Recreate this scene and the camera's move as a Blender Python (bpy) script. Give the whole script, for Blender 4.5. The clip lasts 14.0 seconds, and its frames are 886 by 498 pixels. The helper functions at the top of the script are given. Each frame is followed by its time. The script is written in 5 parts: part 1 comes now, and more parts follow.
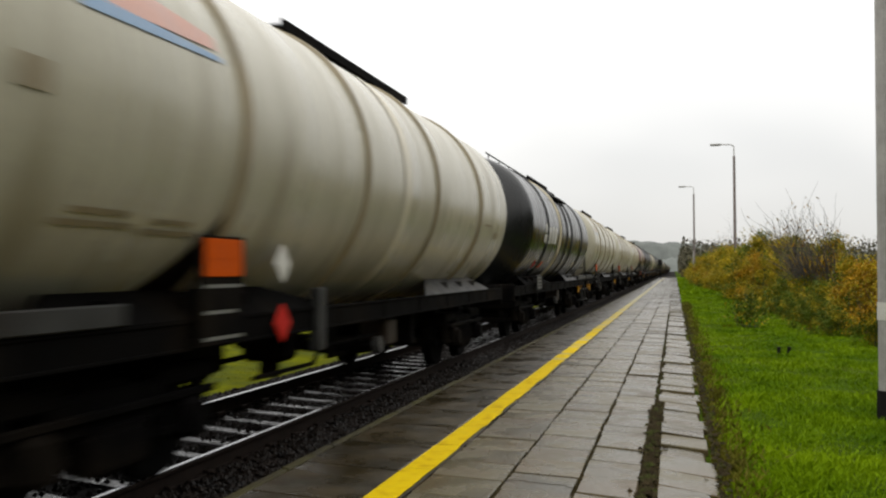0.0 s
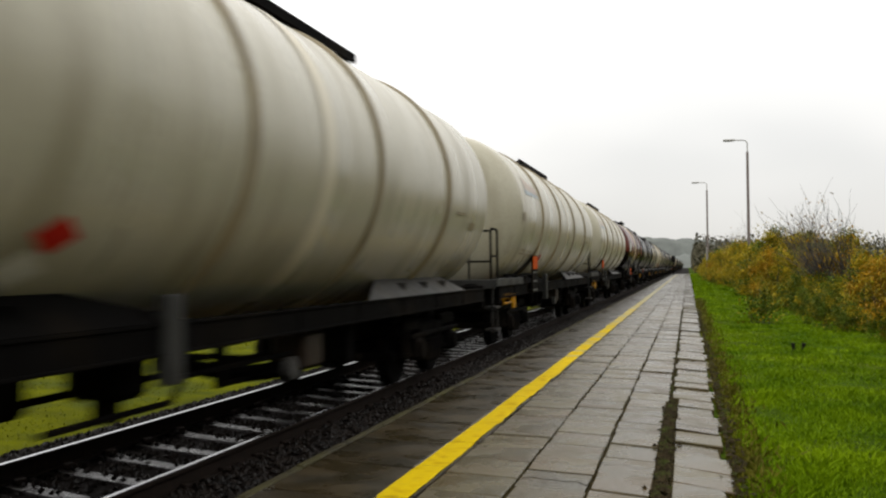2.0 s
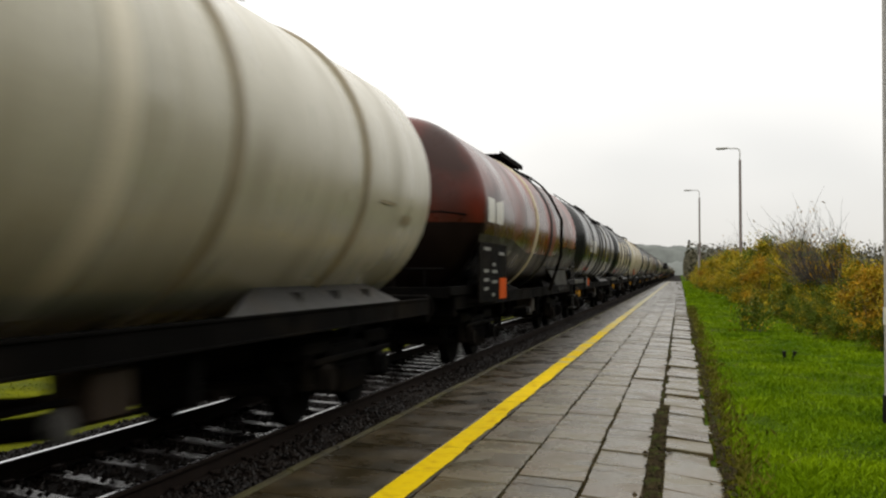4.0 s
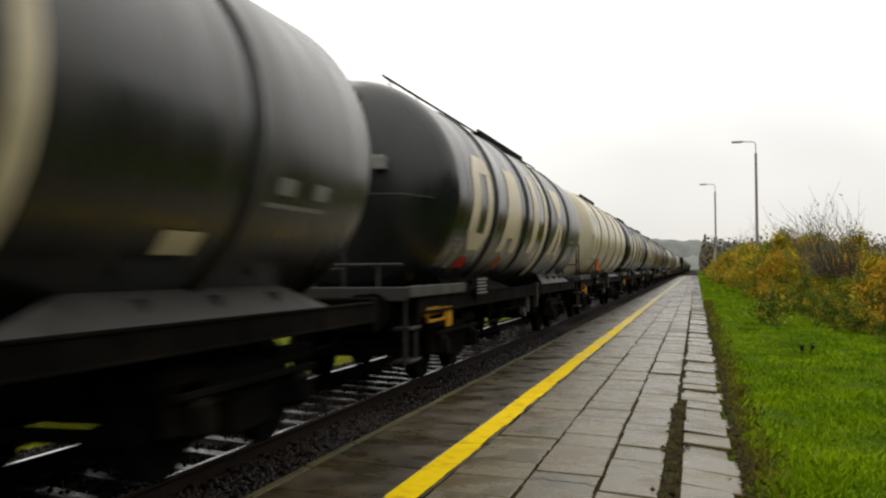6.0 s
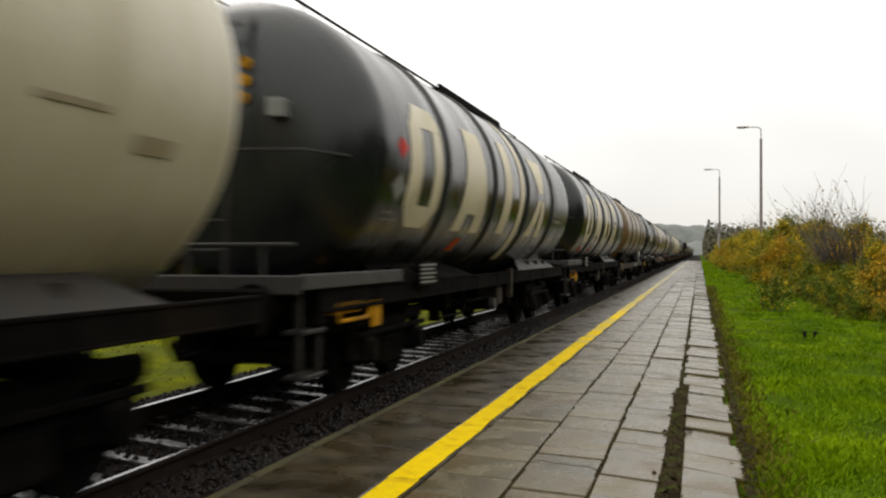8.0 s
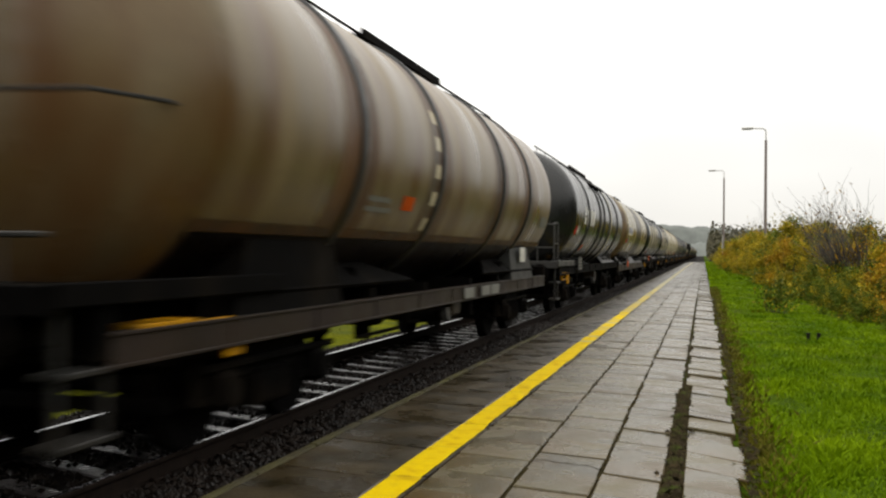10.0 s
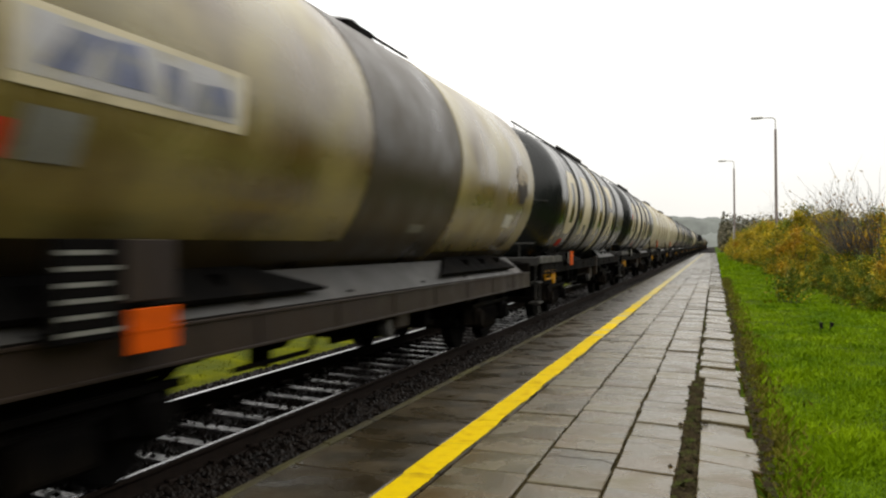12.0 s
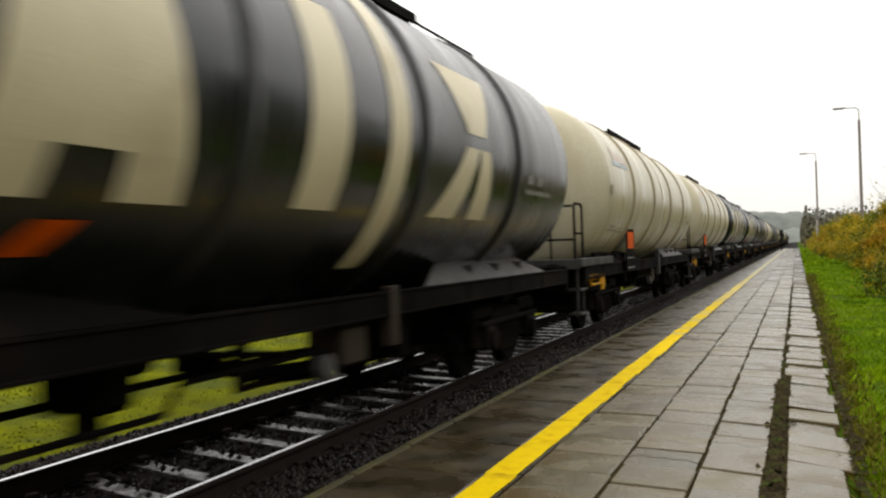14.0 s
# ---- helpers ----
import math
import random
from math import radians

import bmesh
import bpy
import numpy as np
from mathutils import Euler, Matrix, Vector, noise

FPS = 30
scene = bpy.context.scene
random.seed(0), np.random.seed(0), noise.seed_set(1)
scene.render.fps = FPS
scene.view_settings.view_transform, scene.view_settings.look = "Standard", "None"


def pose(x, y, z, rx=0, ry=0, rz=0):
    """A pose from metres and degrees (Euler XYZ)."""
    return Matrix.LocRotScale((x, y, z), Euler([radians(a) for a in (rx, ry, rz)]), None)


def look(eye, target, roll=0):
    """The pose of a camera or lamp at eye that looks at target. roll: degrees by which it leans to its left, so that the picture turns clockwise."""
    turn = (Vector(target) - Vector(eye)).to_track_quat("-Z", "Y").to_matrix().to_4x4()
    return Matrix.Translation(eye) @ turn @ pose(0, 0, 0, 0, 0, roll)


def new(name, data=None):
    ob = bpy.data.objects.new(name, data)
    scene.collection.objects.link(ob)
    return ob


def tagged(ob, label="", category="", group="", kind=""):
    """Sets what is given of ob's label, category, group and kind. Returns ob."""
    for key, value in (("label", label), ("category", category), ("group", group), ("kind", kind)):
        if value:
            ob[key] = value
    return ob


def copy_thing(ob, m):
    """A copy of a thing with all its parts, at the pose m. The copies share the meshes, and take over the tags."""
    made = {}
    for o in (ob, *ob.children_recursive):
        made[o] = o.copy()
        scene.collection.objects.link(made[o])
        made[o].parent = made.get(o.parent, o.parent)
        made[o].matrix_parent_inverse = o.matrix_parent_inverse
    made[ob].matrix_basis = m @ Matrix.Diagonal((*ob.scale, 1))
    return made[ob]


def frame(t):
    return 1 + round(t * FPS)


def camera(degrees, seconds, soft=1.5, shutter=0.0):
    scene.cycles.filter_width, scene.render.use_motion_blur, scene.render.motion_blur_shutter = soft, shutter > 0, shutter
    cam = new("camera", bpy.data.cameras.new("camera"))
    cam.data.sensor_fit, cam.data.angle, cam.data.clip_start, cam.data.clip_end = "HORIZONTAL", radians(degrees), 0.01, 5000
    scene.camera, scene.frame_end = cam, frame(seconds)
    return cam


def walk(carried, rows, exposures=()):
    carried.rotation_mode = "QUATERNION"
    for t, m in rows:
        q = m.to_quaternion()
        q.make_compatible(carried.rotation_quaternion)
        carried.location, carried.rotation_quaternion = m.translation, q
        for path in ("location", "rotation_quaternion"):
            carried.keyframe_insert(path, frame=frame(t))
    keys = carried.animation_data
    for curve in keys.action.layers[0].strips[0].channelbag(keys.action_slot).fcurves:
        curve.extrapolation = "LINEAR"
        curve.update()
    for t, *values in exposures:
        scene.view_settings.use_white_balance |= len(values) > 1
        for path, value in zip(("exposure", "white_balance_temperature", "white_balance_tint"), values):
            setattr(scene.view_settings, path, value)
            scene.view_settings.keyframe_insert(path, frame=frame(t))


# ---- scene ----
# The camera is held by hand at 1.5 m on the platform. y runs along the track, x to the right, z = 0 on the platform.
cam = camera(49.5, 14.0, soft=2.2, shutter=0.35)
walk(cam, [
    (0.0, pose(0.011, 0.011, 1.483, 91.312, 0.339, 13.562)),
    (0.5, pose(0.009, 0.007, 1.483, 91.309, 0.052, 13.845)),
    (1.0, pose(0.006, 0.007, 1.481, 91.321, 0.128, 13.803)),
    (1.5, pose(0.005, 0.006, 1.483, 91.136, 0.336, 13.860)),
    (2.0, pose(0.006, 0.007, 1.484, 91.162, 0.594, 14.308)),
    (4.5, pose(0.006, 0.007, 1.482, 91.484, -0.050, 13.819)),
    (5.0, pose(0.003, -0.001, 1.481, 91.330, 0.158, 14.188)),
    (5.5, pose(0.007, 0.004, 1.485, 91.221, 0.355, 14.673)),
    (6.0, pose(0.003, 0.003, 1.480, 91.249, 0.506, 14.757)),
    (6.5, pose(0.002, 0.003, 1.483, 90.957, 0.126, 14.334)),
    (7.0, pose(-0.007, -0.009, 1.479, 90.585, -0.114, 15.062)),
    (7.5, pose(-0.007, -0.007, 1.481, 90.382, -0.045, 15.296)),
    (8.0, pose(-0.005, -0.003, 1.478, 90.231, -0.028, 14.942)),
    (10.5, pose(-0.008, -0.010, 1.473, 90.171, -0.529, 15.196)),
    (11.0, pose(-0.005, -0.002, 1.477, 89.559, 0.191, 15.452)),
    (11.5, pose(0.001, 0.003, 1.478, 90.017, 0.273, 15.777)),
    (12.0, pose(0.001, 0.001, 1.480, 89.942, 0.628, 15.779)),
    (12.5, pose(0.001, 0.002, 1.481, 90.029, 0.630, 15.719)),
    (13.0, pose(-0.008, -0.001, 1.477, 90.064, 1.254, 16.904)),
    (13.5, pose(-0.010, -0.015, 1.477, 90.157, 1.707, 19.027)),
    (14.0, pose(-0.013, -0.014, 1.475, 90.134, 1.812, 20.230)),
], [(0.0, -0.12, 6650, 10), (4.5, -0.1, 6800, 10), (7.0, 0.0, 6850, 10), (10.5, 0.12, 6850, 10), (12.0, 0.2, 6850, 10), (14.0, 0.25, 6850, 10)])

# ---- world and light: a bright overcast autumn day ----
SUN_EL, SUN_AZ = 55, 307
world = bpy.data.worlds.new("overcast_sky")
scene.world = world
world.use_nodes = True
wn, wl = world.node_tree.nodes, world.node_tree.links
wn.clear()
sky = wn.new("ShaderNodeTexSky")
sky.sky_type, sky.sun_disc = "NISHITA", False
sky.sun_elevation, sky.sun_rotation = radians(SUN_EL), radians(SUN_AZ)
dim = wn.new("ShaderNodeVectorMath")
dim.operation = "SCALE"
dim.inputs[3].default_value = 0.12
wl.new(sky.outputs[0], dim.inputs[0])
co = wn.new("ShaderNodeTexCoord")
mp = wn.new("ShaderNodeMapping")
mp.inputs["Scale"].default_value = (1.2, 1.2, 2.6)
wl.new(co.outputs["Generated"], mp.inputs[0])
nz = wn.new("ShaderNodeTexNoise")
nz.inputs["Scale"].default_value, nz.inputs["Detail"].default_value = 1.9, 2.5
wl.new(mp.outputs[0], nz.inputs["Vector"])
cl = wn.new("ShaderNodeValToRGB")
cl.color_ramp.elements[0].position, cl.color_ramp.elements[1].position = 0.36, 0.58
cl.color_ramp.elements[0].color = (0.88, 0.89, 0.89, 1)
cl.color_ramp.elements[1].color = (1.06, 1.06, 1.05, 1)
wl.new(nz.outputs[0], cl.inputs[0])
mixc = wn.new("ShaderNodeMix")
mixc.data_type = "RGBA"
mixc.inputs[0].default_value = 0.93
wl.new(dim.outputs[0], mixc.inputs[6])
wl.new(cl.outputs[0], mixc.inputs[7])
# an overcast sky is brighter overhead than at the horizon
sep = wn.new("ShaderNodeSeparateXYZ")
wl.new(co.outputs["Generated"], sep.inputs[0])
lift = wn.new("ShaderNodeMapRange")
lift.inputs["To Min"].default_value, lift.inputs["To Max"].default_value = 0.86, 2.7
wl.new(sep.outputs["Z"], lift.inputs[0])
bgn = wn.new("ShaderNodeBackground")
wl.new(lift.outputs[0], bgn.inputs[1])
wl.new(mixc.outputs[2], bgn.inputs[0])
wo = wn.new("ShaderNodeOutputWorld")
wl.new(bgn.outputs[0], wo.inputs[0])
sun = new("sun", bpy.data.lights.new("sun", "SUN"))
sun.data.energy, sun.data.angle, sun.data.color = 0.55, radians(30), (1, 0.97, 0.92)
sun.matrix_world = look((-46, 34, 82), (0, 0, 0))


# ---- materials ----
def mat(name, col, rough=0.6, metal=0.0, var=0.25, scale=6.0, fine=60.0, bump=0.15, rnd=0.0, dirt=None,
        dirt_amt=0.45, dirt_scale=1.2, stretch=(1, 1, 1), wet=0.0, spec=0.5, ior=1.5):
    """Base colour with grain at two scales, optional stains of a second colour, fine relief and uneven gloss."""
    m = bpy.data.materials.new(name)
    m.use_nodes = True
    n, l = m.node_tree.nodes, m.node_tree.links
    b = n["Principled BSDF"]
    b.inputs["Metallic"].default_value = metal
    b.inputs["Specular IOR Level"].default_value = spec
    b.inputs["IOR"].default_value = ior
    tc = n.new("ShaderNodeTexCoord")
    ma = n.new("ShaderNodeMapping")
    ma.inputs["Scale"].default_value = stretch
    l.new(tc.outputs["Object"], ma.inputs[0])
    if rnd:
        oi = n.new("ShaderNodeObjectInfo")
        mu = n.new("ShaderNodeMath")
        mu.operation, mu.inputs[1].default_value = "MULTIPLY", 57.0
        l.new(oi.outputs["Random"], mu.inputs[0])
        l.new(mu.outputs[0], ma.inputs["Location"])

    def noise_node(s, d):
        t = n.new("ShaderNodeTexNoise")
        t.inputs["Scale"].default_value, t.inputs["Detail"].default_value = s, d
        l.new(ma.outputs[0], t.inputs["Vector"])
        return t
    big, small = noise_node(scale, 4), noise_node(fine, 3)

    def mix(a, c, f, kind="MIX"):
        x = n.new("ShaderNodeMix")
        x.data_type, x.blend_type = "RGBA", kind
        for sock, v in ((x.inputs[6], a), (x.inputs[7], c), (x.inputs[0], f)):
            if isinstance(v, (int, float)):
                sock.default_value = v
            elif isinstance(v, tuple):
                sock.default_value = (*v, 1)
            else:
                l.new(v, sock)
        return x.outputs[2]
    lo, hi = tuple(c * (1 - var) for c in col), tuple(min(1, c * (1 + var)) for c in col)
    r1 = n.new("ShaderNodeValToRGB")
    r1.color_ramp.elements[0].position, r1.color_ramp.elements[1].position = 0.3, 0.7
    r1.color_ramp.elements[0].color, r1.color_ramp.elements[1].color = (*lo, 1), (*hi, 1)
    l.new(big.outputs[0], r1.inputs[0])
    out = mix(r1.outputs[0], (0.5, 0.5, 0.5), 0.0)
    out = mix(out, small.outputs[0], 0.22 + var * 0.3, "OVERLAY")
    if dirt:
        ds = noise_node(dirt_scale, 6)
        r2 = n.new("ShaderNodeValToRGB")
        r2.color_ramp.elements[0].position, r2.color_ramp.elements[1].position = 0.62 - dirt_amt * 0.35, 0.75 - dirt_amt * 0.2
        l.new(ds.outputs[0], r2.inputs[0])
        out = mix(out, dirt, r2.outputs[0])
    if rnd:
        hs = n.new("ShaderNodeHueSaturation")
        mr = n.new("ShaderNodeMapRange")
        mr.inputs["To Min"].default_value, mr.inputs["To Max"].default_value = 1 - rnd, 1 + rnd
        l.new(oi.outputs["Random"], mr.inputs[0])
        l.new(mr.outputs[0], hs.inputs["Value"])
        l.new(out, hs.inputs["Color"])
        out = hs.outputs[0]
    l.new(out, b.inputs["Base Color"])
    mr2 = n.new("ShaderNodeMapRange")
    mr2.inputs["From Min"].default_value, mr2.inputs["From Max"].default_value = 0.3, 0.7
    mr2.inputs["To Min"].default_value, mr2.inputs["To Max"].default_value = max(0.04, rough - 0.12 - wet), min(1, rough + 0.12)
    l.new(big.outputs[0], mr2.inputs[0])
    l.new(mr2.outputs[0], b.inputs["Roughness"])
    if bump:
        bp = n.new("ShaderNodeBump")
        bp.inputs["Strength"].default_value, bp.inputs["Distance"].default_value = bump, 0.02
        l.new(small.outputs[0], bp.inputs["Height"])
        l.new(bp.outputs[0], b.inputs["Normal"])
    return m


def leaf_mat(name, a, c, patch_scale=1.6):
    """Leaves in two colours, by patches and leaf by leaf."""
    m = bpy.data.materials.new(name)
    m.use_nodes = True
    n, l = m.node_tree.nodes, m.node_tree.links
    b = n["Principled BSDF"]
    g = n.new("ShaderNodeNewGeometry")
    r = n.new("ShaderNodeValToRGB")
    r.color_ramp.elements[0].color, r.color_ramp.elements[1].color = (*a, 1), (*c, 1)
    tc = n.new("ShaderNodeTexCoord")
    t = n.new("ShaderNodeTexNoise")
    t.inputs["Scale"].default_value, t.inputs["Detail"].default_value = patch_scale, 2
    l.new(tc.outputs["Object"], t.inputs["Vector"])
    far = n.new("ShaderNodeMapRange")
    far.inputs["From Min"].default_value, far.inputs["From Max"].default_value = 0.32, 0.68
    l.new(t.outputs[0], far.inputs[0])
    av = n.new("ShaderNodeMix")
    av.inputs[0].default_value = 0.7
    l.new(g.outputs["Random Per Island"], av.inputs[2])
    l.new(far.outputs[0], av.inputs[3])
    l.new(av.outputs[0], r.inputs[0])
    l.new(r.outputs[0], b.inputs["Base Color"])
    b.inputs["Roughness"].default_value = 0.55
    b.inputs["Specular IOR Level"].default_value = 0.12
    b.inputs["IOR"].default_value = 1.3
    return m


M = dict(
    slab=mat("wet_concrete_slab", (0.061, 0.0495, 0.022), 0.34, var=0.3, scale=3, fine=45, bump=0.25, rnd=0.2,
             dirt=(0.058, 0.038, 0.012), dirt_amt=0.5, dirt_scale=2.2, wet=0.14, ior=1.3),
    edge=mat("dark_wet_edge_concrete", (0.028, 0.020, 0.0085), 0.4, var=0.35, scale=2.5, fine=50, bump=0.3, rnd=0.15,
             dirt=(0.014, 0.011, 0.005), dirt_amt=0.5, dirt_scale=2.2, wet=0.16, ior=1.27),
    kerb=mat("mossy_kerb_concrete", (0.035, 0.03, 0.015), 0.75, var=0.35, scale=4, dirt=(0.05, 0.045, 0.014), dirt_amt=0.5, ior=1.2),
    yellow=mat("worn_yellow_paint", (0.52, 0.365, 0.0005), 0.65, var=0.16, scale=5, fine=70, bump=0.3,
               dirt=(0.33, 0.21, 0.004), dirt_amt=0.35, dirt_scale=5, ior=1.1),
    paleyellow=mat("faded_yellow_paint", (0.22, 0.19, 0.055), 0.5, var=0.2, scale=5, fine=70, bump=0.3, dirt=(0.16, 0.14, 0.07), dirt_amt=0.4, dirt_scale=4),
    dirt=mat("dark_soil", (0.028, 0.021, 0.011), 0.9, var=0.5, scale=9, bump=0.8, dirt=(0.035, 0.045, 0.01), dirt_amt=0.35, dirt_scale=7, ior=1.1),
    soil=mat("mossy_joint_soil", (0.034, 0.027, 0.011), 0.95, var=0.6, scale=14, bump=0.9, ior=1.1),
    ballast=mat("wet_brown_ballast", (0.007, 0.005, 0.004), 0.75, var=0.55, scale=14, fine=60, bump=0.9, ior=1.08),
    stone=None,
    sleeper=mat("wet_grey_concrete", (0.055, 0.05, 0.05), 0.42, var=0.4, scale=5, fine=50, bump=0.3, rnd=0.3,
                dirt=(0.014, 0.011, 0.009), dirt_amt=0.65, dirt_scale=4, wet=0.28, ior=1.38),
    rail=mat("rusty_rail_steel", (0.014, 0.010, 0.008), 0.7, var=0.4, scale=12, ior=1.12),
    railtop=mat("polished_wet_steel", (0.62, 0.62, 0.66), 0.22, metal=1.0, var=0.1, scale=20, bump=0.05),
    grass=leaf_mat("wet_grass_blades", (0.042, 0.1, 0.001), (0.2, 0.3, 0.003), 0.7),
    ground=mat("grass_ground", (0.032, 0.058, 0.003), 0.95, var=0.4, scale=0.9, fine=25, bump=0.8, ior=1.1,
               dirt=(0.055, 0.068, 0.01), dirt_amt=0.4, dirt_scale=0.35, spec=0.2),
    verge=mat("yellowing_verge_grass", (0.08, 0.086, 0.002), 0.95, ior=1.1, var=0.35, scale=1.2, fine=25, bump=0.8,
              dirt=(0.05, 0.06, 0.008), dirt_amt=0.5, dirt_scale=1.3, spec=0.2),
    beige=mat("cream_tank_paint", (0.375, 0.34, 0.24), 0.33, ior=1.38, var=0.05, scale=0.7, fine=30, bump=0.03, dirt=(0.31, 0.27, 0.175),
              dirt_amt=0.3, dirt_scale=0.7, stretch=(1, 2.2, 0.5)),
    dirtycream=mat("greyed_cream_tank_paint", (0.37, 0.345, 0.26), 0.3, ior=1.45, var=0.08, scale=0.7, fine=30, bump=0.03, dirt=(0.25, 0.225, 0.155),
                   dirt_amt=0.3, dirt_scale=0.7, stretch=(1, 2.2, 0.5)),
    beigepale=mat("rain_washed_cream_paint", (0.50, 0.455, 0.34), 0.4, var=0.05, scale=0.7, bump=0.03),
    beigering=mat("dirty_cream_paint", (0.20, 0.165, 0.10), 0.55, var=0.2, scale=2, dirt=(0.24, 0.19, 0.11), dirt_amt=0.5),
    black=mat("black_green_tank_paint", (0.0055, 0.007, 0.0062), 0.28, var=0.25, scale=0.8, fine=30, bump=0.03, ior=1.43,
              dirt=(0.013, 0.013, 0.011), dirt_amt=0.3, dirt_scale=0.8, stretch=(1, 2.2, 0.5)),
    grey=mat("dark_grey_tank_paint", (0.0075, 0.008, 0.0074), 0.28, var=0.2, scale=0.8, fine=30, bump=0.03, ior=1.45,
             dirt=(0.018, 0.017, 0.014), dirt_amt=0.3, dirt_scale=0.8, stretch=(1, 2.2, 0.5)),
    blackring=mat("black_ring_paint", (0.006, 0.006, 0.0055), 0.5, var=0.2, scale=3),
    brown=mat("rust_streaked_brown_tank_paint", (0.125, 0.09, 0.042), 0.34, var=0.3, scale=0.7, fine=30, bump=0.05, ior=1.36,
              dirt=(0.085, 0.042, 0.014), dirt_amt=0.4, dirt_scale=0.9, stretch=(1, 2.4, 0.35)),
    red=mat("oil_stained_red_tank_paint", (0.17, 0.0195, 0.0058), 0.3, var=0.25, ior=1.33, scale=0.7, fine=30, bump=0.03,
            dirt=(0.028, 0.0078, 0.004), dirt_amt=0.7, dirt_scale=0.45, stretch=(1, 1.0, 0.9)),
    olive=mat("mould_stained_olive_tank_paint", (0.185, 0.147, 0.045), 0.3, var=0.32, scale=0.9, fine=25, bump=0.05,
              dirt=(0.085, 0.055, 0.014), dirt_amt=0.62, dirt_scale=0.7, stretch=(1, 1.1, 1.3)),
    olivedark=mat("brown_stain", (0.15, 0.10, 0.022), 0.4, var=0.4, scale=2.5),
    # black: cream wagon's drip stain, tank bellies, shade painted on red heads
    stainshade=mat("black_stain_and_shade", (0.006, 0.0035, 0.0025), 0.35, var=0.4, scale=1.5, ior=1.15),
    rust=mat("rust_streak", (0.075, 0.032, 0.009), 0.5, var=0.5, scale=2.5, stretch=(1, 3, 0.4), dirt=(0.03, 0.016, 0.008), dirt_amt=0.45, dirt_scale=2, ior=1.35),
    headrust=mat("rusty_brown_head_paint", (0.11, 0.07, 0.026), 0.35, var=0.4, scale=1.6, dirt=(0.05, 0.028, 0.01), dirt_amt=0.5, dirt_scale=1.4),
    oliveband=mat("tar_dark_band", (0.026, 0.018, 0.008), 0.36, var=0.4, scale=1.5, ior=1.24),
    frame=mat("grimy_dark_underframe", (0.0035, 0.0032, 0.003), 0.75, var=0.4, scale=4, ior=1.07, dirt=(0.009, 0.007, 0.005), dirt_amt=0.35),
    frameg=mat("grey_underframe_paint", (0.03, 0.03, 0.028), 0.55, var=0.3, scale=3, ior=1.2, dirt=(0.02, 0.017, 0.014), dirt_amt=0.45),
    light=mat("light_grey_steel_paint", (0.034, 0.033, 0.031), 0.5, var=0.2, scale=3, ior=1.25, dirt=(0.04, 0.034, 0.028), dirt_amt=0.4),
    brownbar=mat("rusty_brown_sole_paint", (0.022, 0.015, 0.0105), 0.55, var=0.3, scale=2, ior=1.2, dirt=(0.02, 0.014, 0.012), dirt_amt=0.4),
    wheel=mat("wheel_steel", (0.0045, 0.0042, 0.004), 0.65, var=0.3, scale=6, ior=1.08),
    cream=mat("cream_lettering_paint", (0.47, 0.41, 0.27), 0.45, var=0.08, scale=2, dirt=(0.34, 0.29, 0.18), dirt_amt=0.25),
    white=mat("white_lettering_paint", (0.50, 0.49, 0.44), 0.45, var=0.08, scale=3),
    greylab=mat("grey_label_paint", (0.13, 0.13, 0.115), 0.5, var=0.15, scale=5),
    orange=mat("orange_plate", (0.46, 0.066, 0.001), 0.7, ior=1.15, var=0.08, scale=6),
    amber=mat("amber_shunting_paint", (0.34, 0.16, 0.002), 0.6, ior=1.2, var=0.35, scale=5, dirt=(0.16, 0.09, 0.02), dirt_amt=0.35),
    redp=mat("red_plate", (0.42, 0.015, 0.008), 0.6, ior=1.2, var=0.1, scale=5),
    blue=mat("blue_stripe", (0.17, 0.27, 0.40), 0.45, var=0.1, scale=4),
    pink=mat("faded_red_stripe", (0.50, 0.27, 0.21), 0.45, var=0.12, scale=4),
    palepink=mat("bleached_red_stripe", (0.36, 0.29, 0.23), 0.45, var=0.1, scale=4),
    paleblue=mat("bleached_blue_stripe", (0.26, 0.31, 0.33), 0.45, var=0.1, scale=4),
    lamp=mat("galvanised_lamp_steel", (0.16, 0.13, 0.12), 0.5, metal=0.3, var=0.3, scale=8),
    post=mat("grey_concrete_post", (0.27, 0.26, 0.24), 0.7, var=0.2, scale=6),
    tar=mat("black_tar_coat", (0.012, 0.011, 0.01), 0.7, ior=1.15, var=0.2, scale=6),
    bark=mat("grey_brown_bark", (0.055, 0.045, 0.036), 0.85, var=0.35, scale=8),
    # distance haze is put into the hills' grey base colour
    hill=mat("haze_tinted_wooded_hill", (0.125, 0.134, 0.124), 0.95, var=0.22, scale=0.02, fine=0.09, bump=0.0, spec=0.1),
    green=leaf_mat("green_leaves", (0.02, 0.04, 0.005), (0.12, 0.16, 0.013)),
    yell=leaf_mat("yellow_leaves", (0.065, 0.068, 0.009), (0.46, 0.33, 0.013)),
    oran=leaf_mat("orange_leaves", (0.07, 0.05, 0.008), (0.5, 0.265, 0.01)),
    rustleaf=leaf_mat("rust_leaves", (0.025, 0.011, 0.007), (0.11, 0.04, 0.013)),
    spruce=leaf_mat("spruce_needles", (0.018, 0.035, 0.016), (0.04, 0.07, 0.03)),
)
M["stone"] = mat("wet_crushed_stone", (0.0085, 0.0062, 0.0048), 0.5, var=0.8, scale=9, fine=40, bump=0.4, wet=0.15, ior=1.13)


